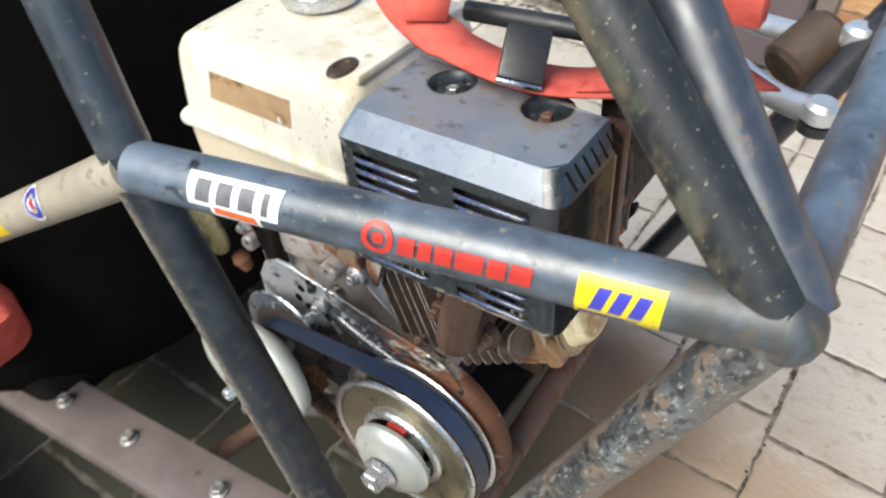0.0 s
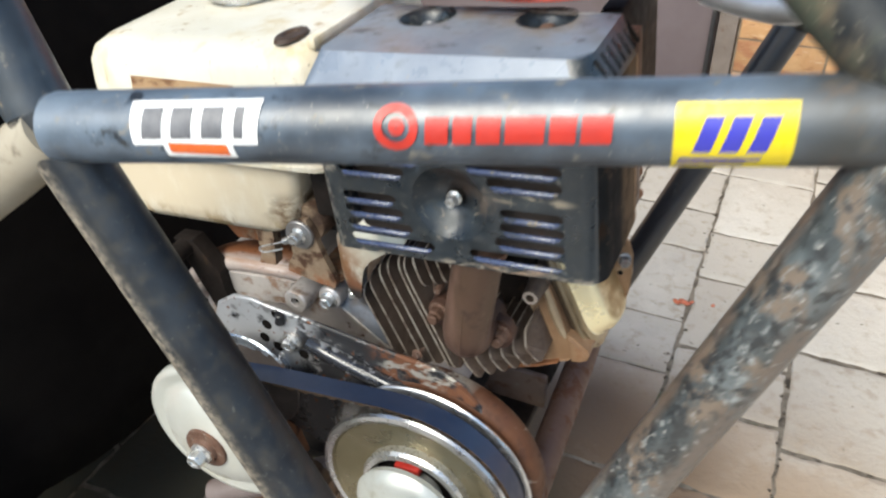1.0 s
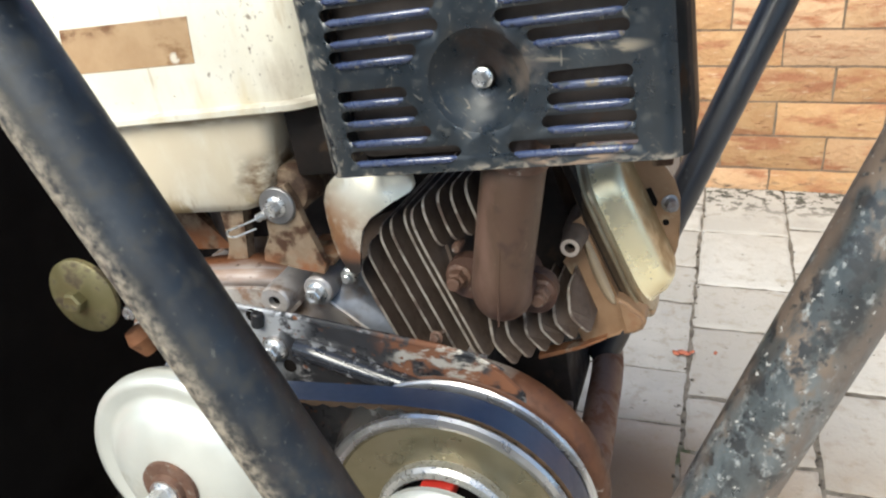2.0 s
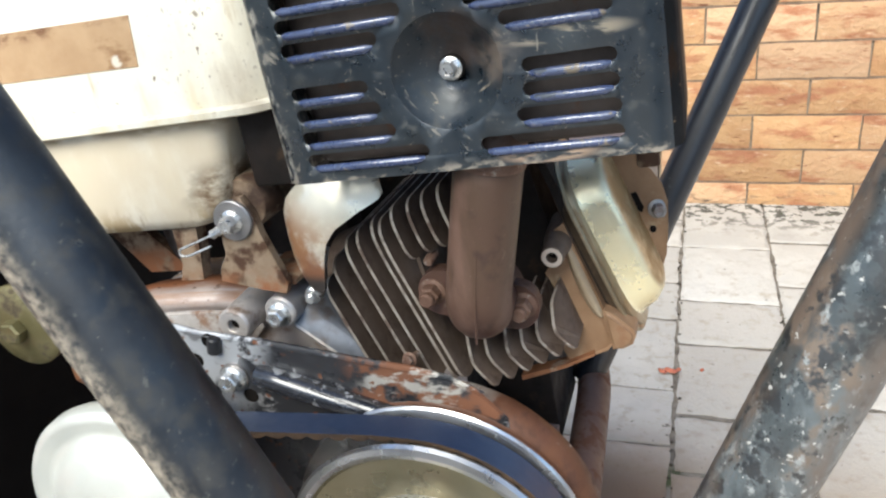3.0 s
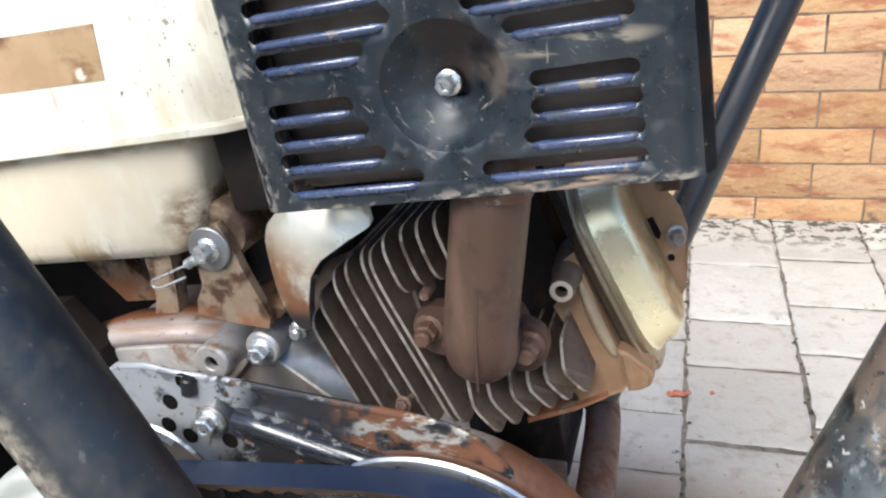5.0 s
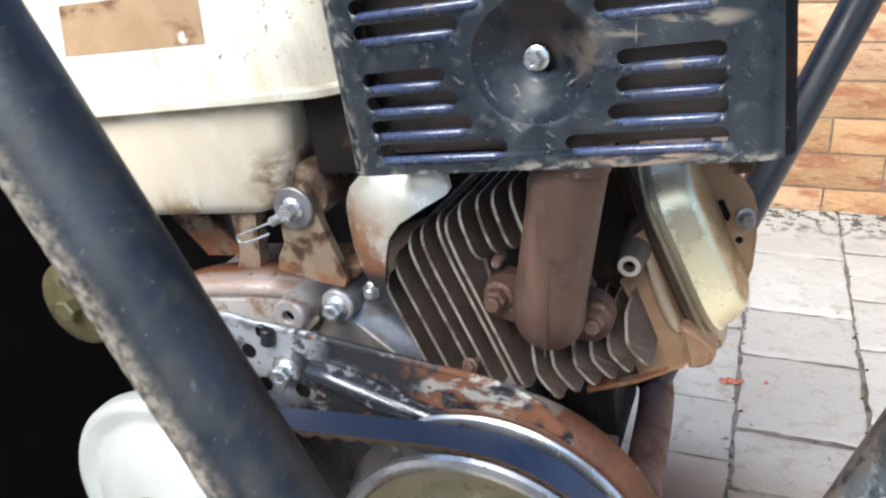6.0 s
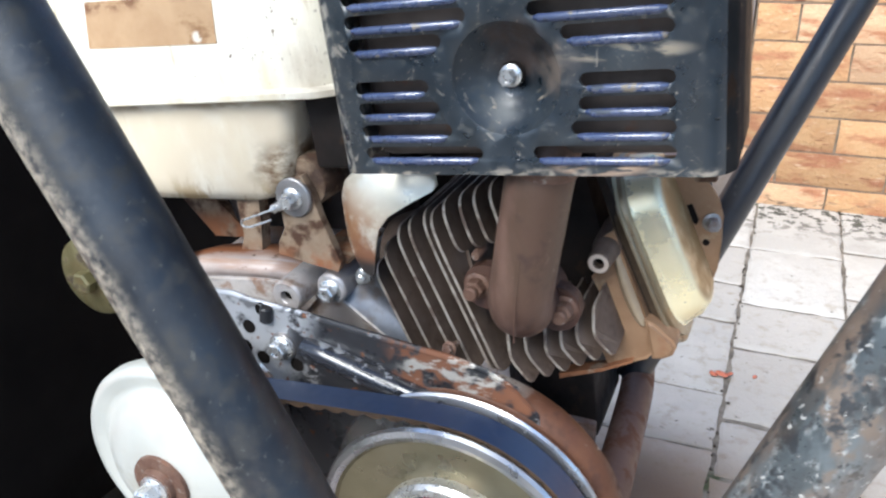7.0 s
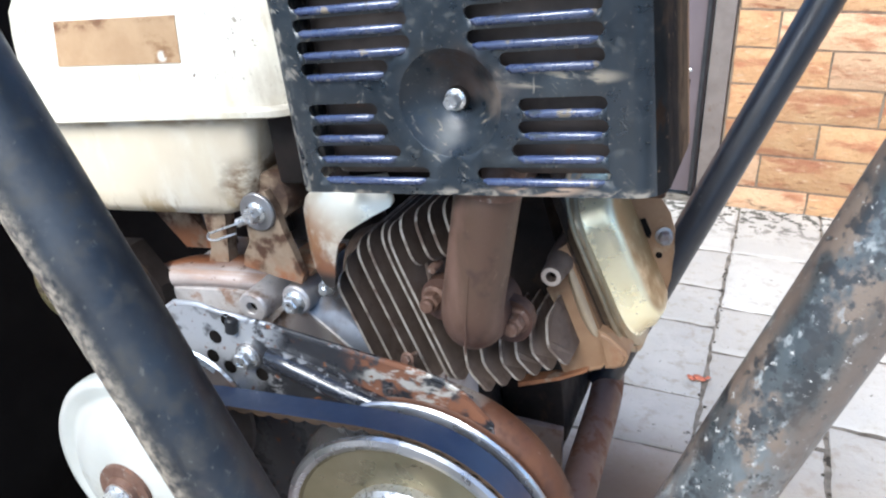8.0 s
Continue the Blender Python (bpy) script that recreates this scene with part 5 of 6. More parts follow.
slab(bm, [[(-0.3250, -0.0800), (-0.2960, -0.0800), (-0.2500, -0.1330), (-0.2850, -0.1330)]], 0.100, 0.108)
part("tank_strut", bm, M_BRACKET, engine, "tan rusty strut under the tank")

# pressed shield beside the fins
bm = bmesh.new()
out = [(-0.1100, -0.055), (-0.0720, -0.055), (-0.0690, -0.0610), (-0.0668, -0.0700), (-0.0690, -0.0730), (-0.0800, -0.0775), (-0.0940, -0.0850), (-0.1010, -0.0930), (-0.1040, -0.1020), (-0.1060, -0.1100), (-0.1075, -0.1200), (-0.1105, -0.1225), (-0.1155, -0.1215), (-0.1220, -0.1140), (-0.1300, -0.1030), (-0.1335, -0.0900), (-0.1310, -0.0780), (-0.1250, -0.0670)]
slab(bm, [resampled(out, 0.004)], 0.0340, 0.0354)
bmesh.ops.triangulate(bm, faces=bm.faces)
bmesh.ops.subdivide_edges(bm, edges=[e for e in bm.edges if e.calc_length() > 0.006], cuts=2)
bmesh.ops.triangulate(bm, faces=bm.faces)
for v in bm.verts:
    x, z = v.co.x, v.co.z
    v.co.y += 26.0 * max(0.0, -0.116 - x) ** 2 + 14.0 * max(0.0, z + 0.082) ** 2 + 9.0 * (x + 0.102) ** 2 + 0.06 * (z + 0.10)
part("shroud", bm, M_SHIELD, engine, "bent pale metal cooling shroud with rust", smooth=60)
bm = bmesh.new()
rod(bm, (-0.1300, 0.060, -0.1335), (-0.1290, 0.052, -0.1335), 0.0055, 16, 0.001)
rod(bm, (-0.1290, 0.0515, -0.1335), (-0.1285, 0.047, -0.1335), 0.0032, 12, 0.0008)
part("pin", bm, M_ZINC, engine)

# fuel tank
def tank_ring(z, inset, x0=-0.350, x1=-0.118, y0=0.043, y1=0.245, r=0.022):
    return (z, x0 + inset, x1 - inset, y0 + inset, y1 - inset, r)


bm = rounded_loft([tank_ring(-0.0110, 0.002), tank_ring(0.000, 0.0015), tank_ring(0.040, 0.004), tank_ring(0.056, 0.006), tank_ring(0.0650, 0.010), tank_ring(0.0700, 0.018), tank_ring(0.0720, 0.030, r=0.015)],
                  lambda x, y, z: (x, y, z + 0.02 * (y - 0.043)), 8)
tank = part("fuel_tank", bm, M_TANK, engine, "cream plastic fuel tank with yellowed stains", smooth=60)
bm = rounded_loft([tank_ring(-0.0165, -0.004), tank_ring(-0.0155, -0.006), tank_ring(-0.0120, -0.006), tank_ring(-0.0110, -0.004)], lambda x, y, z: (x, y, z), 8)
part("tank_seam", bm, M_TANK, tank)
bm = rounded_loft([(-0.0838, -0.318, -0.196, 0.056, 0.22, 0.014), (-0.0820, -0.332, -0.184, 0.049, 0.232, 0.012), (-0.0755, -0.340, -0.171, 0.0465, 0.236, 0.012), (-0.066, -0.342, -0.164, 0.046, 0.238, 0.011), (-0.046, -0.344, -0.1585, 0.0455, 0.239, 0.010), (-0.0166, -0.346, -0.153, 0.0450, 0.240, 0.010)], lambda x, y, z: (x, y, z), 8)
part("tank_bottom", bm, M_TANK, tank, smooth=60)
bm = bmesh.new()
box(bm, (-0.147, 0.052, -0.062), (-0.095, 0.10, -0.0168), 0.003)
part("side_bracket", bm, M_GREASE_SHADE, engine, "dark bracket beside the tank")
bm = bmesh.new()
slab(bm, [[(-0.2905, 0.0475), (-0.1915, 0.0445), (-0.1940, 0.0170), (-0.2960, 0.0195)]], 0.0442, 0.0452, lambda x, z, y: (x, y + 0.06 * max(0, z) , z))
part("label", bm, M_LABEL, tank, "faded brown paper label")
bm = bmesh.new()
box(bm, (-0.1335, 0.066, 0.066), (-0.1255, 0.225, 0.0755), 0.003)
part("rib", bm, M_TANK, tank)
bm = bmesh.new()
lathe(bm, (-0.255, 0.168, 0.0735), (0, 0.02, 1), [(0.030, -0.004), (0.0300, 0.004), (0.0375, 0.0045), (0.0390, 0.008), (0.0385, 0.016), (0.0350, 0.0195), (0.0200, 0.0205), (0.001, 0.0205)], 48)
part("tank_cap", bm, M_CHROME, tank, "shiny metal filler cap")
bm = bmesh.new()
lathe(bm, (-0.151, 0.076, 0.0722), (0.0, 0.0, 1), [(0.0105, 0), (0.0095, 0.0025), (0.006, 0.003), (0.0045, 0.0012), (0.001, 0.001)], 20)
for v in bm.verts:
    v.co.y = 0.076 + (v.co.y - 0.076) * 1.7
part("vent_plug", bm, M_BROWN, tank, "brown stained vent plug")

# small disc left of the crankcase
bm = bmesh.new()
lathe(bm, (-0.3170, 0.010, -0.1265), (0, 1, 0), [(0.012, -0.004), (0.0250, -0.002), (0.0285, 0.0005), (0.0285, 0.004), (0.025, 0.0055), (0.012, 0.007)], 36)
idler = part("idler_disc", bm, M_BRASSY, engine, "yellow passivated idler disc")
bm = bmesh.new()
rod(bm, (-0.3170, 0.0172, -0.1265), (-0.3170, 0.0640, -0.1265), 0.009, 16)
part("spindle", bm, M_GREASE_SHADE, idler)
bm = bmesh.new()
lathe(bm, (-0.3170, 0.0055, -0.1265), (0, -1, 0), [(0.0080, 0), (0.0080, 0.006), (0.0065, 0.0072), (0.001, 0.0072)], 6)
part("bolt", bm, M_BRASSY, idler)
bm = bmesh.new()
slab(bm, [[(-0.328, -0.118), (-0.306, -0.118), (-0.285, -0.150), (-0.285, -0.205), (-0.300, -0.205)]], 0.064, 0.080)
part("idler_arm", bm, M_GREASE_SHADE, engine)
bm = bmesh.new()
lathe(bm, (-0.305, 0.03, -0.165), (0.3, 0.2, -1), [(0.007, 0), (0.010, 0.008), (0.006, 0.022)], 14)
part("linkage", bm, M_RUSTY, engine)


# ---- belt drive ----
drive = thing("belt_drive", ENG, "belt variator drive with rusty back plate", "belt drive")
DRV, DVN = Vector((-0.202, -0.205)), Vector((-0.061, -0.276))


def tangent_loop(r1, r2, n=40):
    """Points of a belt round both pulleys, in the plane of the drive."""
    d = DVN - DRV
    base = math.atan2(d.y, d.x)
    al = math.acos((r1 - r2) / d.length)
    pts = []
    for i in range(n + 1):
        t = base + al + (2 * math.pi - 2 * al) * i / n
        pts.append((DRV.x + r1 * math.cos(t), DRV.y + r1 * math.sin(t)))
    for i in range(n + 1):
        t = base - al + (2 * al) * i / n
        pts.append((DVN.x + r2 * math.cos(t), DVN.y + r2 * math.sin(t)))
    return pts


outer = resampled(tangent_loop(0.0290, 0.0885), 0.004)
mid = [Vector(p) for p in outer]
bm = bmesh.new()
rings = []
n = len(mid)
for i in range(n):
    t = (mid[(i + 1) % n] - mid[i - 1]).normalized()
    inw = Vector((-t.y, t.x))
    c = sum(mid, Vector((0, 0))) / n
    if inw.dot(c - mid[i]) < 0:
        inw = -inw
    depth = 0.0062 if i % 3 else 0.0040
    p, q = mid[i], mid[i] + inw * depth
    skew = -0.0125 * min(1.0, max(0.0, (-0.075 - p.x) / 0.12))
    rings.append([bm.verts.new((p.x, 0.0055 + skew, p.y)), bm.verts.new((p.x, -0.0130 + skew, p.y)), bm.verts.new((q.x, -0.0105 + skew, q.y)), bm.verts.new((q.x, 0.0030 + skew, q.y))])
for i in range(n):
    a, b = rings[i], rings[(i + 1) % n]
    for k in range(4):
        f = bm.faces.new((a[k], b[k], b[(k + 1) % 4], a[(k + 1) % 4]))
        f.material_index = 1 if k in (1, 2) else 0
part("belt", bm, M_BELT, drive, "dark blue-black cogged rubber belt", smooth=25, mats=(M_BELT_SIDE,))

# driven pulley
bm = bmesh.new()
lathe(bm, (DVN.x, 0, DVN.y), (0, 1, 0), [(0.001, -0.0045), (0.030, -0.0045), (0.055, -0.0105), (0.0755, -0.0145), (0.0775, -0.0165), (0.0810, -0.0178), (0.0845, -0.0168), (0.0858, -0.0145), (0.0850, -0.0125), (0.070, -0.0060), (0.03, 0.0020), (0.001, 0.0020)], 96)
bm.normal_update()
for f in bm.faces:
    c = f.calc_center_median()
    if math.hypot(c.x - DVN.x, c.z - DVN.y) > 0.0766:
        f.material_index = 1
sheave = part("driven_sheave", bm, M_TAN, drive, "yellowed zinc pulley with bright rim", mats=(M_STEEL,))
bm = bmesh.new()
lathe(bm, (DVN.x, 0, DVN.y), (0, 1, 0), [(0.02, 0.004), (0.060, 0.0050), (0.086, 0.0085), (0.0905, 0.0100), (0.0918, 0.0115), (0.0912, 0.0132), (0.06, 0.0150), (0.02, 0.015)], 72)
part("rear_sheave", bm, M_STEEL, drive, "bright rear pulley flange")
bm = bmesh.new()
prof = [(0.046, -0.0045), (0.0475, -0.0160), (0.0455, -0.0190), (0.041, -0.0195), (0.039, -0.0170), (0.0385, -0.0060)]
lathe(bm, (DVN.x, 0, DVN.y), (0, 1, 0), prof, 48)
part("spring_cup", bm, M_ZINC, sheave)
# Black disc stands in for the shaded depth of the cup.
bm = bmesh.new()
lathe(bm, (DVN.x, 0, DVN.y), (0, -1, 0), [(0.0385, 0.0048), (0.0383, 0.0090), (0.030, 0.0094), (0.001, 0.0094)], 40)
part("cup_floor", bm, M_HOLE, sheave, "black disc painting the shade inside the spring cup")
for k in range(3):
    t = radians(90 + 120 * k)
    bm = bmesh.new()
    box(bm, (-0.011, -0.0215, -0.0045), (0.011, -0.0055, 0.0045), 0.0022)
    bmesh.ops.transform(bm, matrix=Matrix.Translation((DVN.x + 0.032 * math.cos(t), 0, DVN.y + 0.032 * math.sin(t))) @ Matrix.Rotation(-t + radians(90), 4, "Y"), verts=bm.verts)
    part("cam_lug", bm, M_ZINC if k else M_REDINK, sheave, "" if k else "red plastic cam button")
bm = bmesh.new()
lathe(bm, (DVN.x, 0, DVN.y), (0, -1, 0), [(0.0220, 0.0045), (0.0230, 0.0180), (0.0360, 0.0235), (0.0425, 0.0275), (0.0440, 0.0325), (0.0418, 0.0370), (0.0350, 0.0420), (0.0240, 0.0460), (0.0175, 0.0474), (0.001, 0.0475)], 56)
part("hub_cup", bm, M_SILVER, sheave, "pale hub cup")
hex_bolt(sheave, (DVN.x, -0.0474, DVN.y), (0, -1, 0), 0.0250, 0.0120, 0.0165, mat=M_ZINC, wmat=M_GREASE_SHADE, name="hub_nut")

# driver pulley
bm = bmesh.new()
lathe(bm, (DRV.x, 0, DRV.y), (0, -1, 0), [(0.012, 0.026), (0.030, 0.0300), (0.058, 0.0450), (0.0655, 0.0500), (0.0676, 0.0560), (0.0674, 0.0620), (0.0650, 0.0655), (0.0610, 0.0660),
                                        (0.0560, 0.0640), (0.0520, 0.0645), (0.0480, 0.0690), (0.0420, 0.0735), (0.0300, 0.0770), (0.0190, 0.0785), (0.001, 0.0785)], 72)
driver = part("driver_clutch", bm, M_SILVER, drive, "silver domed clutch cover", smooth=50)
bm = bmesh.new()
lathe(bm, (DRV.x, -0.0784, DRV.y), (0, -1, 0), [(0.0190, 0), (0.0185, 0.0025), (0.0150, 0.0035), (0.0120, 0.0032), (0.0110, 0.0065), (0.001, 0.0068)], 32)
part("spindle_washer", bm, M_NUTRUST, driver)
hex_bolt(driver, (DRV.x, -0.0850, DRV.y), (0, -1, 0), 0.0130, 0.0090, name="spindle_bolt")
bm = bmesh.new()
lathe(bm, (DRV.x - 0.0120, -0.0110, DRV.y + 0.0025), (0, 1, 0), [(0.012, -0.002), (0.024, 0.000), (0.0330, 0.0030), (0.0408, 0.0052), (0.0430, 0.0058), (0.0480, 0.0060), (0.0492, 0.0075), (0.0480, 0.0090), (0.012, 0.0095)], 72)
bm.normal_update()
for f in bm.faces:
    c = f.calc_center_median()
    if math.hypot(c.x - DRV.x, c.z - DRV.y) > 0.0410:
        f.material_index = 1
part("rear_sheave", bm, M_MUFFLER, drive, "rear driver flange with bright rim", mats=(M_SLIVER,))
bm = bmesh.new()
rod(bm, (DRV.x, -0.04, DRV.y), (DRV.x, 0.07, DRV.y), 0.0115, 24)
part("crankshaft", bm, M_STEEL, drive)
bm = bmesh.new()
rod(bm, (DVN.x, -0.02, DVN.y), (DVN.x, 0.05, DVN.y), 0.0105, 24)
part("jackshaft", bm, M_STEEL, drive)

# back plate and its rusted round cover
bm = bmesh.new()
top = [(-0.262, -0.170), (-0.250, -0.148), (-0.232, -0.1375), (-0.212, -0.1375), (-0.196, -0.1420), (-0.152, -0.1495), (-0.112, -0.1580), (-0.088, -0.1630), (-0.062, -0.1680), (-0.040, -0.1745), (-0.022, -0.1850)]
slab(bm, [top + [(-0.010, -0.200), (-0.005, -0.235), (-0.005, -0.310), (-0.06, -0.345), (-0.150, -0.310), (-0.245, -0.260), (-0.262, -0.220)]], 0.0215, 0.0245)
back = part("back_plate", bm, M_PLATE, drive, "chipped black and bare metal back plate")
bm = bmesh.new()
sweep(bm, [(x, 0.0235 + 0.05 * max(0.0, x + 0.062), z + 0.0004) for x, z in top], 0.0024, 10, [0.0024] * (len(top) - 2) + [0.0018, 0.0008])
part("plate_lip", bm, M_PLATE, back)
bm = bmesh.new()
sweep(bm, arc_pts([(-0.160, 0.0215, -0.1700), (-0.148, 0.0185, -0.1720), (-0.100, 0.0175, -0.1890), (-0.075, 0.0195, -0.1990)], 0.01, 5), 0.0075, 20)
part("pressed_ridge", bm, M_RIDGE, back, smooth=60)
for x, z in ((-0.2028, -0.1597), (-0.2094, -0.1751), (-0.1971, -0.1824), (-0.1713, -0.1851), (-0.1891, -0.1460)):
    bm = bmesh.new()
    lathe(bm, (x, 0.0212, z), (0, 1, 0), [(0.0050, 0), (0.0050, 0.003)], 18)
    part("plate_hole", bm, M_HOLE, back)
bm = bmesh.new()
rod(bm, (-0.1830, 0.0195, -0.1425), (-0.1862, 0.0195, -0.1535), 0.0042, 14, 0.001)
part("rubber_sleeve", bm, M_BLACK, back, "black rubber sleeve")
hex_bolt(drive, (-0.1785, 0.0215, -0.1715), (0, -1, 0), 0.0118, 0.0058, wmat=M_CAST, washer=0.0098)
hex_bolt(drive, (-0.0640, 0.0300, -0.1650), (-0.1, -1, 0.2), 0.0062, 0.0030, mat=M_NUTRUST)
bm = bmesh.new()
prof = [(0.068, 0.0200), (0.0800, 0.0190), (0.0880, 0.0200), (0.0935, 0.0240), (0.0966, 0.0300), (0.0968, 0.0380), (0.0940, 0.0420), (0.07, 0.0420)]
u0, u1, seg = radians(-110), radians(140), 90
rings = []
for i in range(seg + 1):
    t = u0 + (u1 - u0) * i / seg
    sink = 0.016 * max(0.0, (math.degrees(t) - 112) / 28) ** 2
    rings.append([bm.verts.new((DVN.x - 0.002 + r * math.cos(t), y + sink, DVN.y - 0.002 + r * math.sin(t))) for r, y in prof])
ring_faces(bm, rings, closed=True)
part("round_cover", bm, M_COVER, drive, "rust-eaten chromed round cover", smooth=50)


# ---- things round the engine ----
seat = thing("seat", Matrix.Identity(4), "black moulded kart seat shell", "seat")
bm = bmesh.new()
rows = []
for i in range(15):
    z = 0.215 + i * 0.068
    row = []
    for k in range(17):
        f = k / 16 * 2 - 1
        y = -0.06 + 0.37 * f
        x = 0.285 - 0.10 * (i / 14) - 0.16 * abs(f) ** 3.5
        row.append(bm.verts.new((x, y, z)))
    rows.append(row)
for a, b in zip(rows, rows[1:]):
    for k in range(16):
        bm.faces.new((a[k], a[k + 1], b[k + 1], b[k]))
solidify(part("shell", bm, M_SEAT, seat, smooth=60), 0.012)
bm = bmesh.new()
box(bm, (-0.45, -0.40, 0.185), (0.25, 0.28, 0.235), 0.03, 4)
part("cushion", bm, M_SEAT, seat)

pod = thing("side_pod", Matrix.Identity(4), "red plastic kart side pod", "bodywork")
# Unseen shell, added to shade the paving left of the engine.
bm = rounded_loft([(0.10, -0.95, 0.20, -0.86, -0.60, 0.08), (0.14, -0.98, 0.24, -0.88, -0.58, 0.09), (0.30, -0.98, 0.24, -0.88, -0.58, 0.09), (0.36, -0.93, 0.18, -0.84, -0.62, 0.08)], lambda x, y, z: (x, y, z), 6)
part("shell", bm, M_BLACK, pod, "unseen black body added to keep sun off the paving", smooth=60)
bm = bmesh.new()
box(bm, (-0.90, -0.88, 0.0), (0.10, -0.62, 0.12), 0.01, 2)
box(bm, (-0.28, -0.60, 0.20), (-0.05, -0.385, 0.34), 0.01, 2)
part("stay", bm, M_BLACK, pod)
bm = rounded_loft([(0.325, -0.30, 0.220, -0.465, -0.365, 0.03), (0.36, -0.30, 0.268, -0.465, -0.365, 0.04), (0.425, -0.29, 0.280, -0.460, -0.370, 0.04), (0.462, -0.26, 0.225, -0.445, -0.385, 0.025)], lambda x, y, z: (x, y, z), 6)
part("end_cap", bm, M_RED, pod, smooth=60)
bm = bmesh.new()
lathe(bm, (0.262, -0.452, 0.350), (0.6, -0.7, 0.3), [(0.004, 0.002), (0.008, 0.0), (0.020, 0.0), (0.022, 0.006), (0.016, 0.02)], 20)
part("knuckle", bm, M_CREAM, pod, "pale drilled mounting knuckle")

strap = thing("strap", ENG, "red ratchet strap with black buckle over the engine", "strap")
bm = bmesh.new()
path = arc_pts([(-0.155, 0.16, 0.158), (-0.120, 0.112, 0.132), (-0.070, 0.092, 0.1150), (-0.020, 0.086, 0.1050), (0.030, 0.090, 0.0985), (0.080, 0.115, 0.0985), (0.120, 0.150, 0.098), (0.150, 0.20, 0.080)], 0.03, 5)
L, R = [], []
for i, p in enumerate(path):
    t = (path[min(i + 1, len(path) - 1)] - path[max(0, i - 1)]).normalized()
    side = Vector((0, 0, 1)).cross(t).normalized()
    side.z = 0.25 if p.x < -0.05 else 0.05
    side.normalize()
    L.append(bm.verts.new(p - side * 0.019))
    R.append(bm.verts.new(p + side * 0.019))
for i in range(len(path) - 1):
    bm.faces.new((L[i], L[i + 1], R[i + 1], R[i]))
solidify(part("webbing", bm, M_RED, strap, smooth=25), 0.0022)
bm = bmesh.new()
fold = [(Vector((-0.088, 0.082, 0.124)).lerp(Vector((-0.100, 0.110, 0.205)), k / 8), Vector((-0.060, 0.100, 0.122)).lerp(Vector((-0.066, 0.130, 0.200)), k / 8)) for k in range(9)]
rows = [[bm.verts.new(a + Vector((0, 0.006 * math.sin(k * 0.5), 0))), bm.verts.new(b + Vector((0, 0.006 * math.sin(k * 0.5), 0)))] for k, (a, b) in enumerate(fold)]
for a, b in zip(rows, rows[1:]):
    bm.faces.new((a[0], a[1], b[1], b[0]))
solidify(part("webbing_fold", bm, M_RED, strap, "raised folded length of the strap", smooth=40), 0.0020)
bm = bmesh.new()
ends = [i for i, p in enumerate(path) if 0.055 < p.x < 0.135]
rows = [[bm.verts.new(path[i] + Vector((0, sgn * 0.0195, 0.0032))) for sgn in (-1, 1)] for i in ends]
for a, b in zip(rows, rows[1:]):
    bm.faces.new((a[0], b[0], b[1], a[1]))
solidify(part("webbing_end", bm, M_RED, strap, "doubled loose end of the strap", smooth=25), 0.0020)
bm = bmesh.new()
for x0, y0, z0, x1, y1, z1 in ((0.065, 0.245, 0.116, 0.135, 0.225, 0.124),):
    box(bm, (x0, y1, z0 - 0.012), (x1, y0, z0 + 0.012), 0.003)
part("webbing", bm, M_RED, strap)
across = Vector((0.86, 0.45, -0.24)).normalized()
lengthwise = (Vector((0.010, 0.032, 0.017)) - across * across.dot(Vector((0.010, 0.032, 0.017)))).normalized()
upward = across.cross(lengthwise)
lie = Matrix.Translation((0.0240, 0.0650, 0.1110)) @ Matrix((across, lengthwise, upward)).transposed().to_4x4()
bm = bmesh.new()
box(bm, (-0.0160, 0.0, -0.0110), (0.0160, 0.0400, 0.0), 0.0025)
bmesh.ops.transform(bm, matrix=lie, verts=bm.verts)
buckle = part("buckle", bm, M_BLACK, strap, "black plastic buckle")
bm = bmesh.new()
box(bm, (-0.0160, -0.0030, -0.0090), (0.0160, -0.0003, -0.0006), 0.0010)
bmesh.ops.transform(bm, matrix=lie, verts=bm.verts)
part("buckle_edge", bm, M_CHROME, buckle, "bright metal buckle edge")
bm = bmesh.new()
sweep(bm, [(-0.08, 0.158, 0.104), (-0.02, 0.160, 0.106), (0.06, 0.172, 0.104)], 0.0085, 14)
part("strap_grip", bm, M_BLACK, strap, "black rubber grip")

# chrome lever fork fixed to the top rail
lever = thing("chrome_lever", Matrix.Identity(4), "bright chrome fork lever bolted by the top rail", "lever")
for start, q in ((Vector((0.881, 0.020, 0.742)), Vector((0.940, -0.020, 0.762))), (Vector((0.845, 0.120, 0.742)), Vector((0.937, 0.080, 0.781)))):
    bm = bmesh.new()
    sweep(bm, arc_pts([start + Vector((-0.03, 0.02, 0.0)), start, start.lerp(q, 0.5) + Vector((0, 0, -0.006)), q], 0.02, 5), 0.0125, 16, None)
    for v in bm.verts:
        v.co.z = start.lerp(q, 0.5).z + (v.co.z - start.lerp(q, 0.5).z) * 0.8
    arm = part("arm", bm, M_LEVER, lever)
    bm = bmesh.new()
    lathe(bm, q - Vector((0, 0, 0.010)), (0, 0, 1), [(0.010, 0), (0.014, 0.003), (0.014, 0.014), (0.010, 0.018), (0.001, 0.018)], 24)
    part("eye", bm, M_LEVER, arm)
    bm = bmesh.new()
    lathe(bm, q - Vector((0.0, 0.0, 0.0185)), (0, 0, 1), [(0.013, 0), (0.013, 0.008)], 20)
    part("rubber_bush", bm, M_BLACK, arm)
bm = bmesh.new()
lathe(bm, (0.893, 0.055, 0.742), (0.3, 0.6, 0.4), [(0.020, 0), (0.025, 0.005), (0.025, 0.05), (0.020, 0.056)], 28)
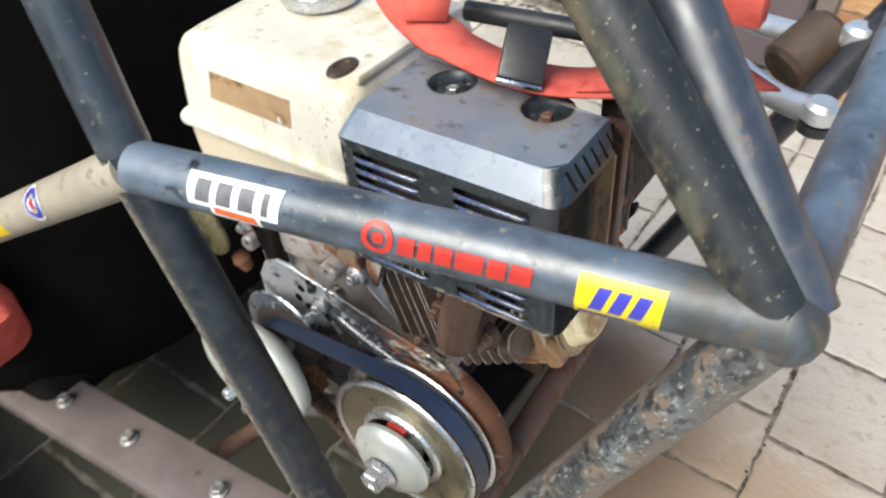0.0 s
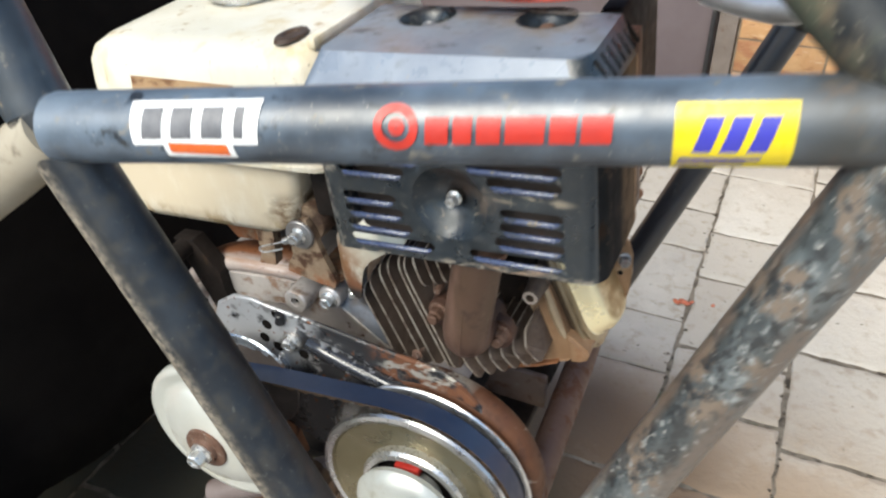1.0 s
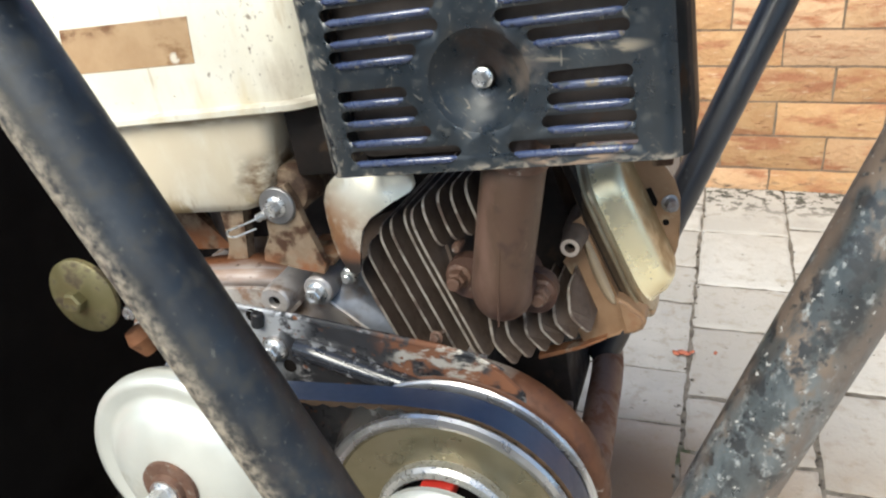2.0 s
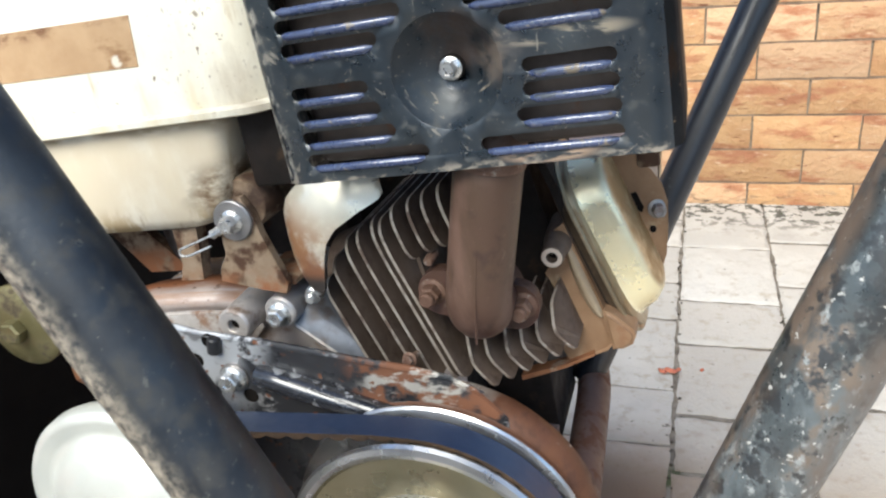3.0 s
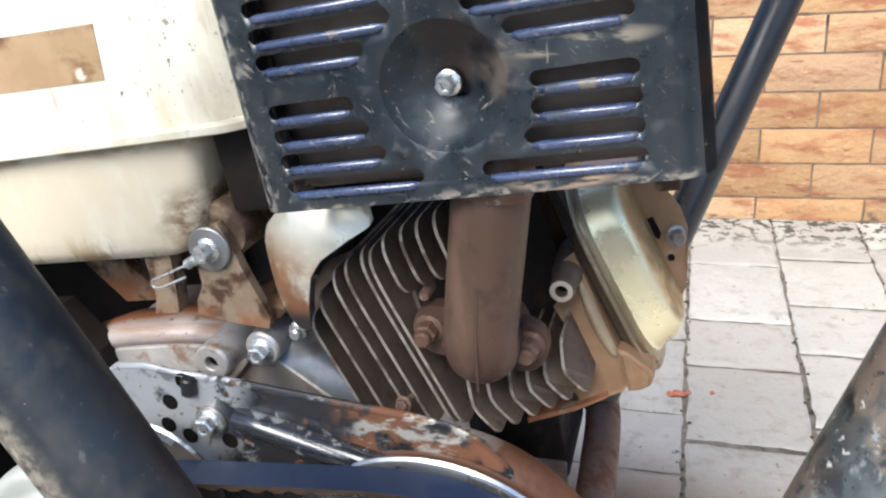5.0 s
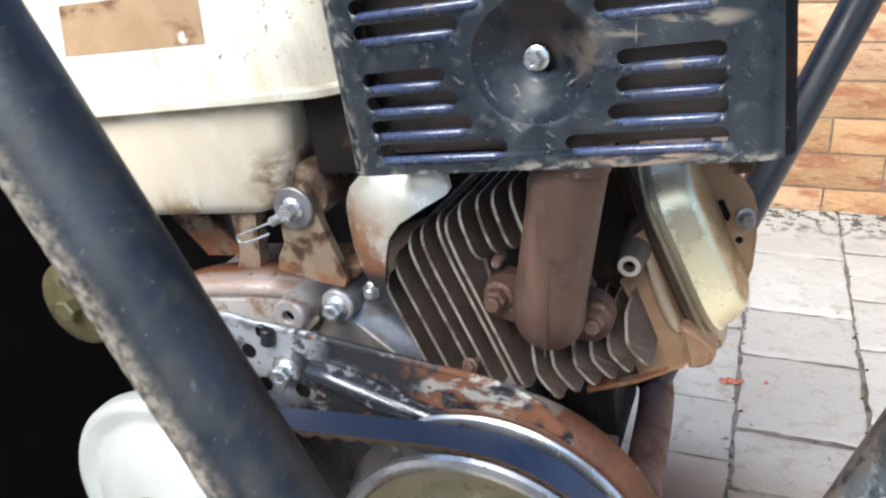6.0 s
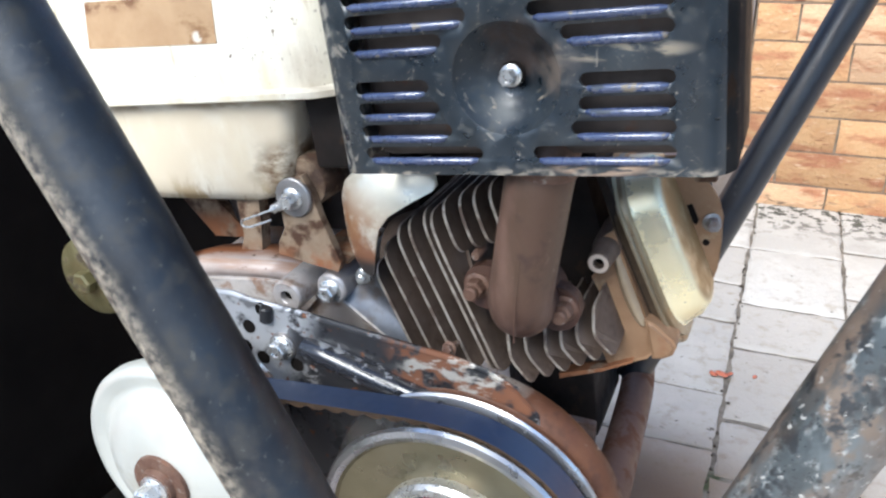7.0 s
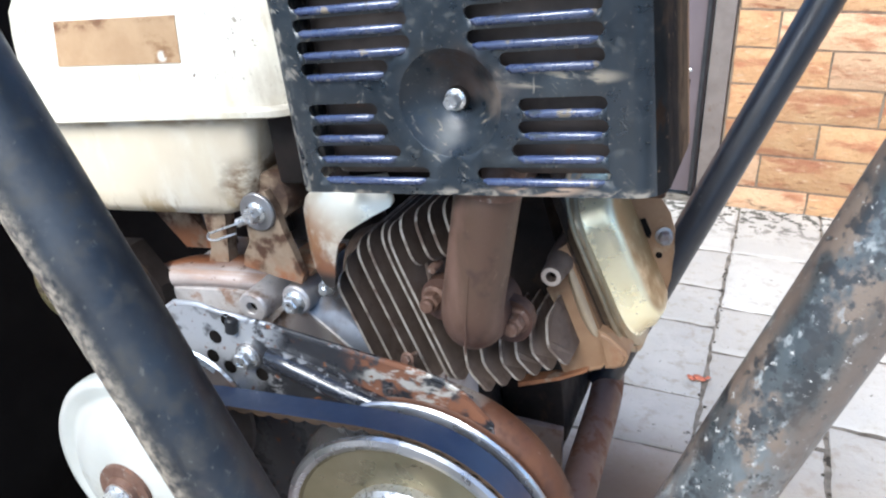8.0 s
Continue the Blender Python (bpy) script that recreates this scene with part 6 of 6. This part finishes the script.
part("brown_housing", bm, M_BROWN, lever, "brown round housing")
bm = bmesh.new()
rod(bm, (0.925, 0.02, 0.735), (0.955, 0.10, 0.79), 0.014, 18, 0.003)
part("pivot", bm, M_BLACK, lever)

# rusty hanger under the clutch
hanger = thing("rusty_hanger", ENG, "rust-red hanger bracket under the clutch", "bracket")
bm = bmesh.new()
slab(bm, [[(-0.275, -0.245), (-0.215, -0.262), (-0.205, -0.32), (-0.235, -0.355), (-0.285, -0.34), (-0.295, -0.28)]], -0.004, 0.030)
part("plate", bm, M_RUSTY, hanger)
bm = bmesh.new()
rod(bm, (-0.30, -0.02, -0.365), (-0.14, 0.03, -0.315), 0.013, 16)
part("arm", bm, M_FLAT, hanger)

# loose leaf scraps on the paving
for (x, y, s) in ((0.842, 0.592, 0.012), (0.829, 0.588, 0.009), (0.893, 0.602, 0.005), (0.855, 0.597, 0.006)):
    leafy = thing("leaf", pose(x, y, 0.0025, 0, 0, random.uniform(0, 180)), "small dry red leaf scrap on the paving", "leaf", "leaf scraps")
    bm = bmesh.new()
    pts = [(math.cos(t) * s * (1 + 0.4 * noise.noise(Vector((t * 2, x * 50, 0)))), math.sin(t) * s * 0.55 * (1 + 0.5 * noise.noise(Vector((t * 2, y * 60, 3))))) for t in [2 * math.pi * i / 14 for i in range(14)]]
    c = bm.verts.new((0, 0, 0.003))
    vs = [bm.verts.new((px, py, 0.0008 + 0.001 * noise.noise(Vector((px * 300, py * 300, 1))))) for px, py in pts]
    for i in range(14):
        bm.faces.new((c, vs[i], vs[(i + 1) % 14]))
    solidify(part("blade", bm, M_LEAF, leafy, smooth=60), 0.0008)


# ---- bricks and pavers ----
def brick_mesh(length, seed, height=0.0805):
    """A rock-faced brick with uneven edges, its face towards -y."""
    rnd = random.Random(seed)
    bm = bmesh.new()
    nx, nz = 6, 3
    front = [[bm.verts.new((length * (i / nx - 0.5) + (rnd.uniform(-0.001, 0.001) if 0 < i < nx else rnd.uniform(-0.0012, 0.0012)),
                            rnd.uniform(-0.0028, 0.0012) if 0 < i < nx and 0 < k < nz else 0.0032 + rnd.uniform(0, 0.001),
                            height * (k / nz - 0.5) + rnd.uniform(-0.0010, 0.0010))) for i in range(nx + 1)] for k in range(nz + 1)]
    for k in range(nz):
        for i in range(nx):
            bm.faces.new((front[k][i], front[k][i + 1], front[k + 1][i + 1], front[k + 1][i]))
    rim = front[0] + [front[k][nx] for k in range(1, nz)] + front[nz][::-1] + [front[k][0] for k in range(nz - 1, 0, -1)]
    back = [bm.verts.new((v.co.x, 0.02, v.co.z)) for v in rim]
    for i in range(len(rim)):
        j = (i + 1) % len(rim)
        bm.faces.new((rim[j], rim[i], back[i], back[j]))
    me = bpy.data.meshes.new("brick")
    bmesh.ops.recalc_face_normals(bm, faces=bm.faces)
    bm.to_mesh(me)
    bm.free()
    me.materials.append(M_BRICK)
    me.shade_smooth()
    me.set_sharp_from_angle(angle=radians(50))
    return me


BRICKS = [brick_mesh(0.2345, k) for k in range(7)]
HALF = [brick_mesh(0.098, 20 + k) for k in range(3)]
rest = []
for row in range(0, 13):
    zc = 0.010 + BRICK_H * row
    start = 1.0 if row % 2 == 0 else 1.12
    for k in range(-18, 18):
        x0, x1 = start + BRICK_L * (k - 1), start + BRICK_L * k
        xc = (x0 + x1) / 2
        me = BRICKS[(row * 5 + k * 3) % 7]
        if x1 < DOOR_X + 0.02 and x0 > -0.16:
            continue
        elif x0 < DOOR_X < x1:
            if x1 - DOOR_X < 0.08:
                continue
            xc, me = (DOOR_X + x1) / 2 + 0.0015, None
        elif x0 < -0.16 < x1:
            continue
        near = zc < 0.95 and 0.6 < xc < 2.0
        if near:
            if me is None:
                me = brick_mesh(x1 - DOOR_X - 0.008, 50 + row)
            b = new("brick", me)
            b.location = (xc, WALL_Y, zc)
            b.parent = brick_wall
        else:
            rest.append((me or BRICKS[0], xc, zc))
verts, faces = [], []
for me, xc, zc in rest:
    off = len(verts)
    verts += [(v.co.x + xc, v.co.y + WALL_Y, v.co.z + zc) for v in me.vertices]
    faces += [tuple(off + i for i in p.vertices) for p in me.polygons]
bm = bmesh.new()
for row in range(0, 13):
    z = 0.010 + BRICK_H * (row + 0.5)
    box(bm, (DOOR_X, WALL_Y + 0.0046, z - 0.0042), (5.2, WALL_Y + 0.0088, z + 0.0042))
part("mortar_bed", bm, M_BED, brick_wall, "brown mortar beds between the courses")
me = bpy.data.meshes.new("bricks_far")
me.from_pydata(verts, [], faces)
me.materials.append(M_BRICK)
far_bricks = new("bricks_far", me)
far_bricks.parent = brick_wall
far_bricks["kind"] = "stuff"


def paver_mesh(w, l, seed):
    """A worn paver with softened, chipped edges; its top at z = 0."""
    rnd = random.Random(seed)
    bm = bmesh.new()
    g = 0.0016
    loops = []
    for inset, z in ((0.0, -0.03), (0.0, -0.0045), (0.0035, -0.0010), (0.011, 0.0)):
        pts = []
        x0, y0, x1, y1 = -w / 2 + g + inset, -l / 2 + 1.5 * g + inset, w / 2 - g - inset, l / 2 - 1.5 * g - inset
        for a, b in (((x0, y0), (x1, y0)), ((x1, y0), (x1, y1)), ((x1, y1), (x0, y1)), ((x0, y1), (x0, y0))):
            for i in range(8):
                f = i / 8
                pts.append((a[0] + (b[0] - a[0]) * f, a[1] + (b[1] - a[1]) * f))
        loops.append([bm.verts.new((x + rnd.uniform(-0.0028, 0.0028), y + rnd.uniform(-0.0028, 0.0028), z + rnd.uniform(-0.0006, 0.0006))) for x, y in pts])
    for a, b in zip(loops, loops[1:]):
        for i in range(32):
            j = (i + 1) % 32
            bm.faces.new((a[i], a[j], b[j], b[i]))
    bm.faces.new(loops[-1])
    me = bpy.data.meshes.new("paver")
    bmesh.ops.recalc_face_normals(bm, faces=bm.faces)
    bm.to_mesh(me)
    bm.free()
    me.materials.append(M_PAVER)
    me.shade_smooth()
    me.set_sharp_from_angle(angle=radians(40))
    return me


KNOWN = {0: [1.395, 1.117, 0.932, 0.778, 0.540, 0.396, 0.163], 1: [1.395, 1.117, 0.857, 0.692, 0.477, 0.340, 0.175], 2: [1.395, 1.16, 0.938, 0.757, 0.537, 0.30, 0.12]}
LENGTHS = (0.14, 0.165, 0.215, 0.24)
rnd = random.Random(5)
pavement = tagged(new("pavement"), "cream grey tumbled concrete pavers with dark joints", "pavement", kind="structure")
shared, far_v, far_f = {}, [], []
for col in range(-20, 25):
    x0 = 0.664 + 0.1865 * col
    ys = list(KNOWN.get(col, [1.395]))
    while ys[-1] > -3.15:
        ys.append(round(ys[-1] - rnd.choice(LENGTHS), 3))
    for y1, y0 in zip(ys, ys[1:]):
        key = round((y1 - y0) * 200) / 200
        xc, yc = x0 + 0.09325, (y0 + y1) / 2
        near = -0.35 < xc < 1.75 and yc > -0.75
        vs = shared.setdefault(key, [])
        if len(vs) < 3:
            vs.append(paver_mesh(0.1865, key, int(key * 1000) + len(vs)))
        me = rnd.choice(vs)
        dz = rnd.uniform(-0.0015, 0.0010)
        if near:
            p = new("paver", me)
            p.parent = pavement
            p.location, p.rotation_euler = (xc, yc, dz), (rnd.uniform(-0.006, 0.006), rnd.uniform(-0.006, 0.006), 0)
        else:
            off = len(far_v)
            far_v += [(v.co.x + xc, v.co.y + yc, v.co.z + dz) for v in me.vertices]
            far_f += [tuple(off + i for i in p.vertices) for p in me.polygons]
me = bpy.data.meshes.new("pavers_far")
me.from_pydata(far_v, [], far_f)
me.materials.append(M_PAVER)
far_pavers = new("pavers_far", me)
far_pavers.parent = pavement
far_pavers["kind"] = "stuff"


# soil and moss crumbs along the foot of the wall and in the joints
rnd = random.Random(11)
verts, faces = [], []
spots = [(rnd.uniform(0.8, 2.3), 1.393 - abs(rnd.gauss(0, 0.045)), rnd.uniform(0.0012, 0.0042)) for _ in range(230)]
spots += [(0.664 + 0.1865 * rnd.randint(0, 6) + rnd.gauss(0, 0.004), rnd.uniform(0.1, 1.35), rnd.uniform(0.0010, 0.0030)) for _ in range(190)]
for x, y, r in spots:
    off = len(verts)
    n = 6
    for k, (f, h) in enumerate(((1.0, -0.002), (0.75, 0.45 * r))):
        verts += [(x + f * r * rnd.uniform(0.7, 1.5) * math.cos(2 * math.pi * i / n), y + f * r * rnd.uniform(0.6, 1.2) * math.sin(2 * math.pi * i / n), h) for i in range(n)]
    faces += [(off + i, off + (i + 1) % n, off + n + (i + 1) % n, off + n + i) for i in range(n)] + [tuple(off + n + i for i in range(n))]
me = bpy.data.meshes.new("soil_crumbs")
me.from_pydata(verts, [], faces)
me.materials.append(M_SOIL)
crumbs = new("soil_crumbs", me)
tagged(crumbs, "dark soil and moss crumbs along the paving joints", "soil", kind="stuff")
